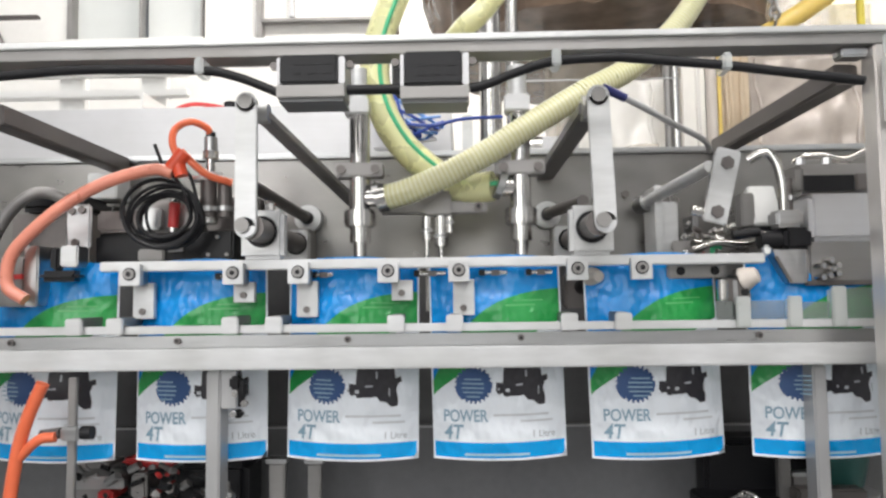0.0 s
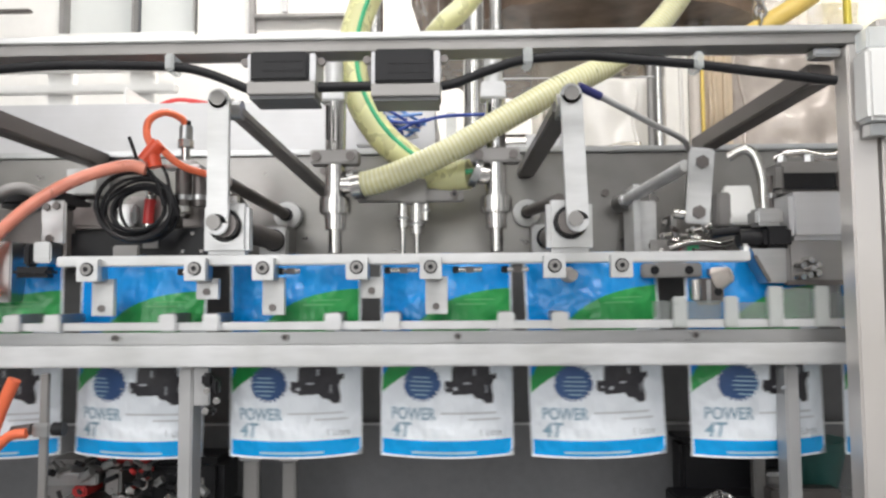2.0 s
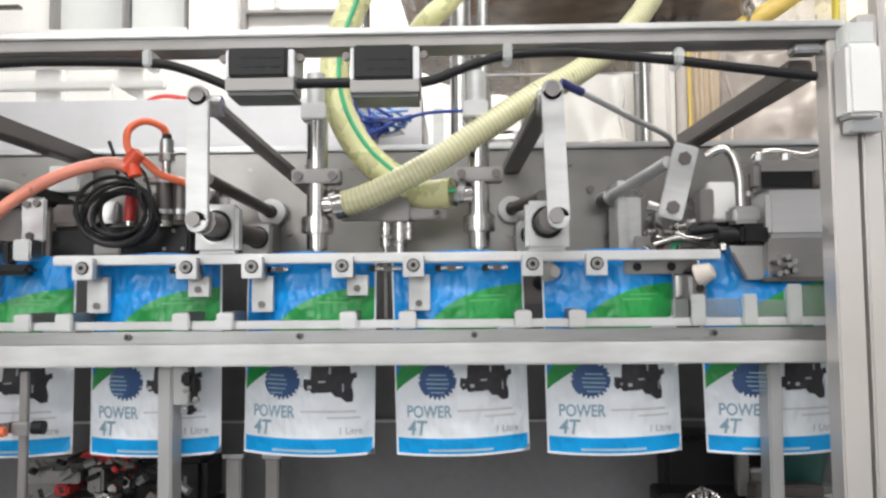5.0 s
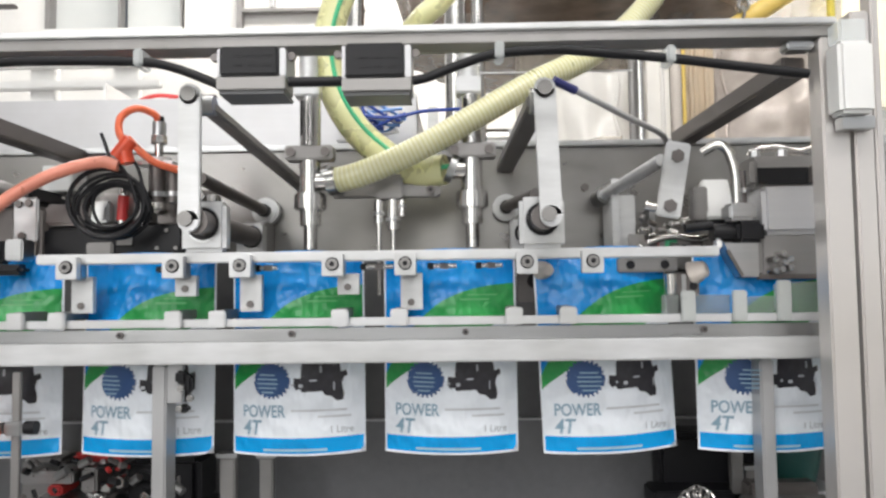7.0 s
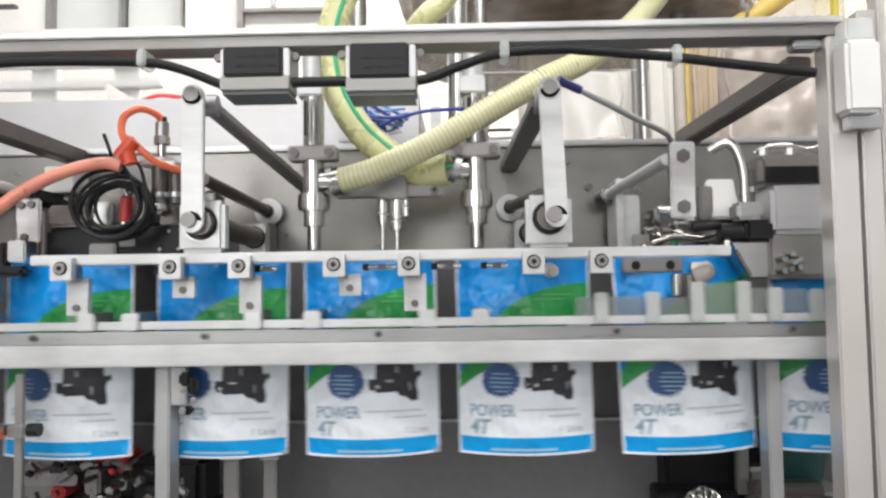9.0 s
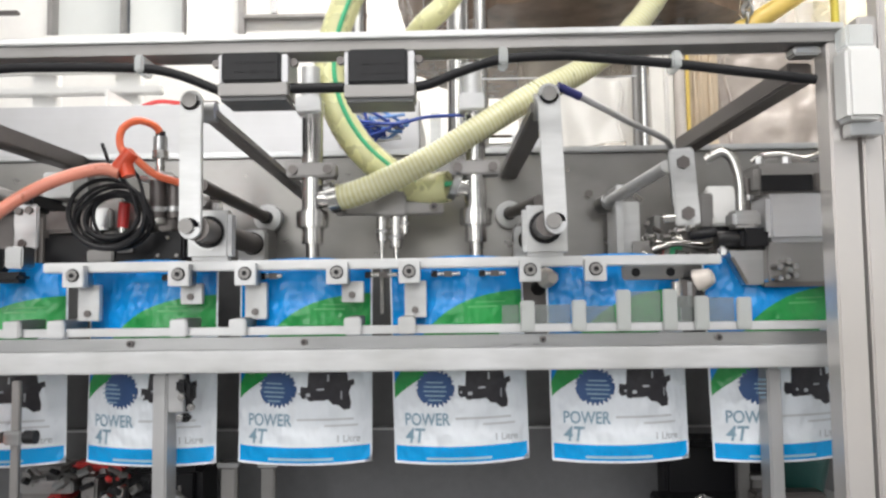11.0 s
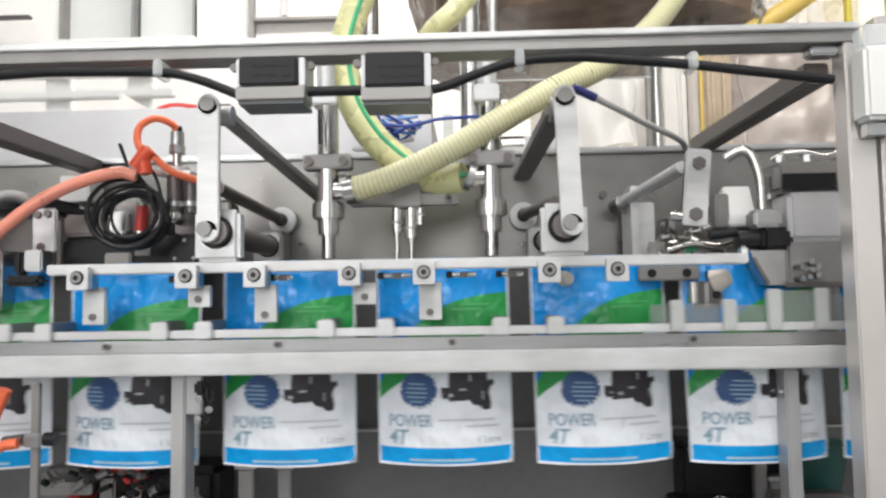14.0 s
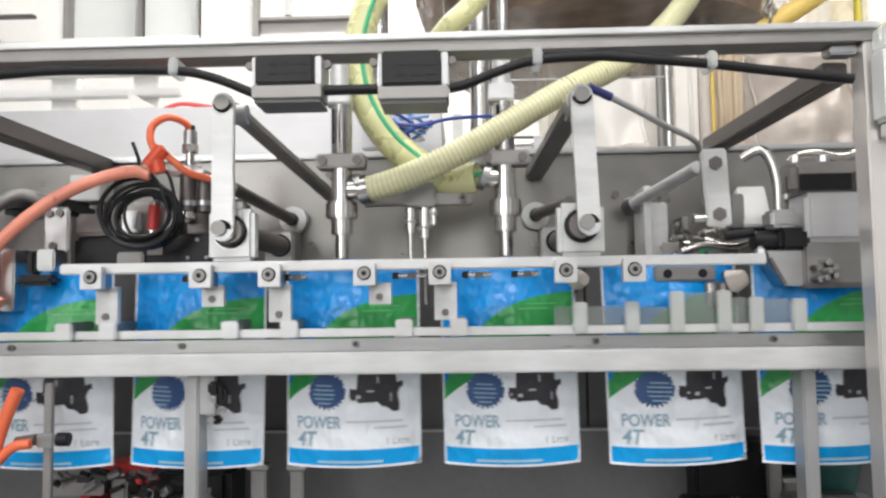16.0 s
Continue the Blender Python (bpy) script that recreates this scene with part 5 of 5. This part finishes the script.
part("lid", box(B(), -0.048, 0.058, 0.002, 0.028, 0.0203, 0.026), RED, bx, bevel=0.002)
# wall fittings
fr = thing("wall_frame", (0, 2.96, 0), "grey steel framing on the white wall", "wall frame")
part("crosspiece", box(B(), -0.83, -0.30, 0, 0.035, 2.352, 2.368), PLATE, fr, bevel=0.003)
part("upright", box(B(), -0.84, -0.815, 0, 0.035, 2.20, 2.75), PLATE, fr, bevel=0.003)
part("upright", box(B(), -0.70, -0.68, 0.0, 0.035, 2.3725, 2.75), SHEET, fr, bevel=0.003)
ar = thing("wall_bracket", (-1.80, 2.9, 2.37), "dark metal wall bracket", "bracket")
part("arm", box(B(), -0.2, 0.06, 0, 0.03, 0.0, 0.014), TUBE, ar, bevel=0.003)
part("arm", rod(B(), (-0.09, 0.05, -0.15), (-0.16, 0.05, 0.0), 0.012, 10), TUBE, ar)
tagged(part("wall_panel", box(B(), 1.55, 2.4, 2.94, 2.998, 1.9, 2.9), material("cream_panel", (0.80, 0.76, 0.58), 0.5, 0.0, 20, 0.05), bevel=0.004),
            "cream painted panel on the wall", "panel")
hose("amber_hose", [(0.65, 1.46, 1.715), (0.70, 1.46, 1.745), (0.745, 1.45, 1.772), (0.795, 1.45, 1.812), (0.835, 1.45, 1.90), (0.85, 1.45, 2.2), (0.85, 1.45, 3.49)], 0.020,
     "amber braided hose hanging from the ceiling", AMBER)
ch = thing("hanging_chain", (0.665, 1.44, 1.74), "small steel chain hanging from a thin rod", "chain")
for i in range(9):
    ring = [Vector((0.011 * math.cos(k) * (i % 2) + 0.004 * math.sin(i), 0.011 * math.cos(k) * (1 - i % 2), 0.017 * i + 0.012 * math.sin(k))) for k in (j * math.pi / 8 for j in range(17))]
    part("link", sweep(B(), ring, 0.003, 6), STEEL, ch)
part("rod", rod(B(), (0, 0, 0.15), (0, 0, 1.758), 0.004, 8), STEEL, ch)
yp = thing("yellow_strip", (0.885, 1.52, 1.41), "thin yellow upright tube beside the film", "tube")
part("tube", rod(B(), (0, 0, 0), (0, 0, 2.09), 0.008, 12), material("yellow_paint", (0.8, 0.68, 0.10), 0.4), yp)
# made-up fittings with glowing tubes, unseen, one at each added overhead lamp
for x in (-1.2, 0.9):
    lf = thing("added_ceiling_light", (x, 2.1, 3.4), "added white fluorescent light fitting, out of view", "ceiling light", "ceiling lights")
    part("housing", box(B(), -1.3, 1.3, -0.09, 0.09, 0.0, 0.1), WHITE, lf, bevel=0.004)
    part("tube", rod(B(), (-1.28, 0, -0.02), (1.28, 0, -0.02), 0.014, 12), lamp_glow("tube_glow", (1, 0.98, 0.95), 4), lf)
for y in (-0.8, -1.9):
    lf = thing("added_ceiling_light", (0.3, y, 3.4), "added white fluorescent light fitting, out of view", "ceiling light", "ceiling lights")
    part("housing", box(B(), -1.3, 1.3, -0.09, 0.09, 0.0, 0.1), WHITE, lf, bevel=0.004)
    part("tube", rod(B(), (-1.28, 0, -0.02), (1.28, 0, -0.02), 0.014, 12), lamp_glow("tube_glow", (1, 0.98, 0.95), 4), lf)
lf = thing("added_ceiling_light", (-0.6, 0.35, 3.4), "added white fluorescent light fitting, out of view", "ceiling light", "ceiling lights")
part("housing", box(B(), -1.3, 1.3, -0.09, 0.09, 0.0, 0.1), WHITE, lf, bevel=0.004)
part("tube", rod(B(), (-1.28, 0, -0.02), (1.28, 0, -0.02), 0.014, 12), lamp_glow("tube_glow", (1, 0.98, 0.95), 4), lf)


# ---- movement: one machine cycle every 2.4 s ----
def ease(a, b, t):
    k = min(1.0, max(0.0, (t - a) / (b - a)))
    return 0.5 - 0.5 * math.cos(math.pi * k)


def cycle(t):
    n = math.floor((t - 1.38) / 2.4)
    return n, (t - 1.38) - 2.4 * n


# middle of the pouch at each station, as the pouches come to rest after each transfer
STATIONS = (-0.315, -0.120, 0.068, 0.2555, 0.4515)
RESTS = {-1: (-0.3135, -0.121, 0.059, 0.254, 0.4535), 0: (-0.319, -0.1205, 0.0695, 0.2545, 0.451), 2: (-0.3125, -0.1235, 0.066, 0.2575, 0.452),
         4: (-0.314, -0.1135, 0.0745, 0.2505, 0.4465), 5: (-0.3175, -0.1205, 0.0705, 0.2645, 0.450)}


def rest_x(n, s):
    """Where the pouch at station s rests after transfer n."""
    row = RESTS.get(n, STATIONS)
    if s < 0:
        return -0.315 + PITCH * s
    return row[s] if s < 5 else row[4] + PITCH * (s - 4)


def nudge(s):
    """How far the closing pads push a pouch on before the transfer."""
    return {0: 0.003, 2: 0.002, 3: 0.008, 4: 0.005}.get(s, 0.0)


def rest_lean(s):
    """How far a pouch leans at station s, in degrees."""
    return {0: 0.4, 1: 0.2, 2: -0.7, 3: -1.6, 4: -0.8}.get(s, 0.0)


def motions():
    times = [k / 10 for k in range(161)]
    for i, ob in POUCHES:
        rows = []
        turn = 2.5 * math.sin(4.1 * i)
        for t in times:
            n, c = cycle(t)
            k = ease(0.03, 0.88, c)
            s = i + n + 2
            x = (rest_x(n - 1, s - 1) + nudge(s - 1)) * (1 - k) + (rest_x(n, s) + nudge(s) * ease(2.0, 2.35, c)) * k
            lean = 0.7 * math.sin(2.7 * i + 1) + rest_lean(i + n + 1) * (1 - k) + rest_lean(i + n + 2) * k
            rows.append((t, pose(x, POUCH_Y, POUCH_Z, 0, lean, turn)))
        walk(ob, rows)
    rail, bar, heads, hoses, rock = [], [], [[], []], [[], []], []
    bracket, act, tubes, coil, seal, legs = [], [], [], [], [], [[], []]
    for t in times:
        n, c = cycle(t)
        out = ease(1.12, 1.57, c) - ease(1.97, 2.32, c)
        rail.append((t, pose(-STROKE * (1 - ease(0.03, 0.88, c) + ease(1.20, 2.10, c)), 0.79 - 0.036 * out, 1.1185 - 0.013 * out)))
        for k, x in enumerate((-0.283, 0.435)):
            legs[k].append((t, pose(x, 0.812, PIVOT - 0.009 * out, 8.5 * out, 0, 0)))
        near = ease(-0.04, 0.22, c) - ease(0.60, 1.05, c) + ease(2.36, 2.62, c)
        bar.append((t, pose(0, 0.82 - 0.038 * near, 1.2175)))
        up = ease(-0.20, 0.22, c) - ease(0.79, 1.29, c) + ease(2.20, 2.62, c)
        act.append((t, pose(*(Vector(ACT_AT) + Vector((0, 0, 0.023 * up))))))
        tubes.append((t, pose(*(Vector(TUBE_AT) + Vector((0, 0, 0.016 * up))))))
        coil.append((t, pose(*(Vector(COIL_AT) + Vector((0, 0, 0.010 * up))))))
        seal.append((t, pose(*(Vector(SEAL_AT) + Vector((0, -0.016 * near, 0))))))
        for k, x in enumerate((-0.114, 0.094)):
            heads[k].append((t, pose(x, 0.875, 1.20 + 0.0305 * up)))
        for k, swing in enumerate((3.4, 0.0)):
            hoses[k].append((t, pose(*(HOSE_AT[k] + Vector((0, 0, 0.0305 * up))), 0, swing * up, 0)))
        bracket.append((t, pose(0, 0.90, 1.2 + 0.0305 * up)))
        rock.append((t, pose(*ROCKER_AT, 0, 5.5 - 9.2 * math.cos(2 * math.pi * (c - 0.02) / 2.4), 0)))
    walk(RAIL, rail)
    walk(BAR, bar)
    for ob, rows in zip(NOZZLES + HOSES + LEGS, heads + hoses + legs):
        walk(ob, rows)
    walk(HEAD, bracket)
    walk(ACT, act)
    walk(TUBES, tubes)
    walk(COIL, coil)
    walk(SEAL, seal)
    walk(ROCKER, rock)


HOSE_AT = [h.location.copy() for h in HOSES]
motions()
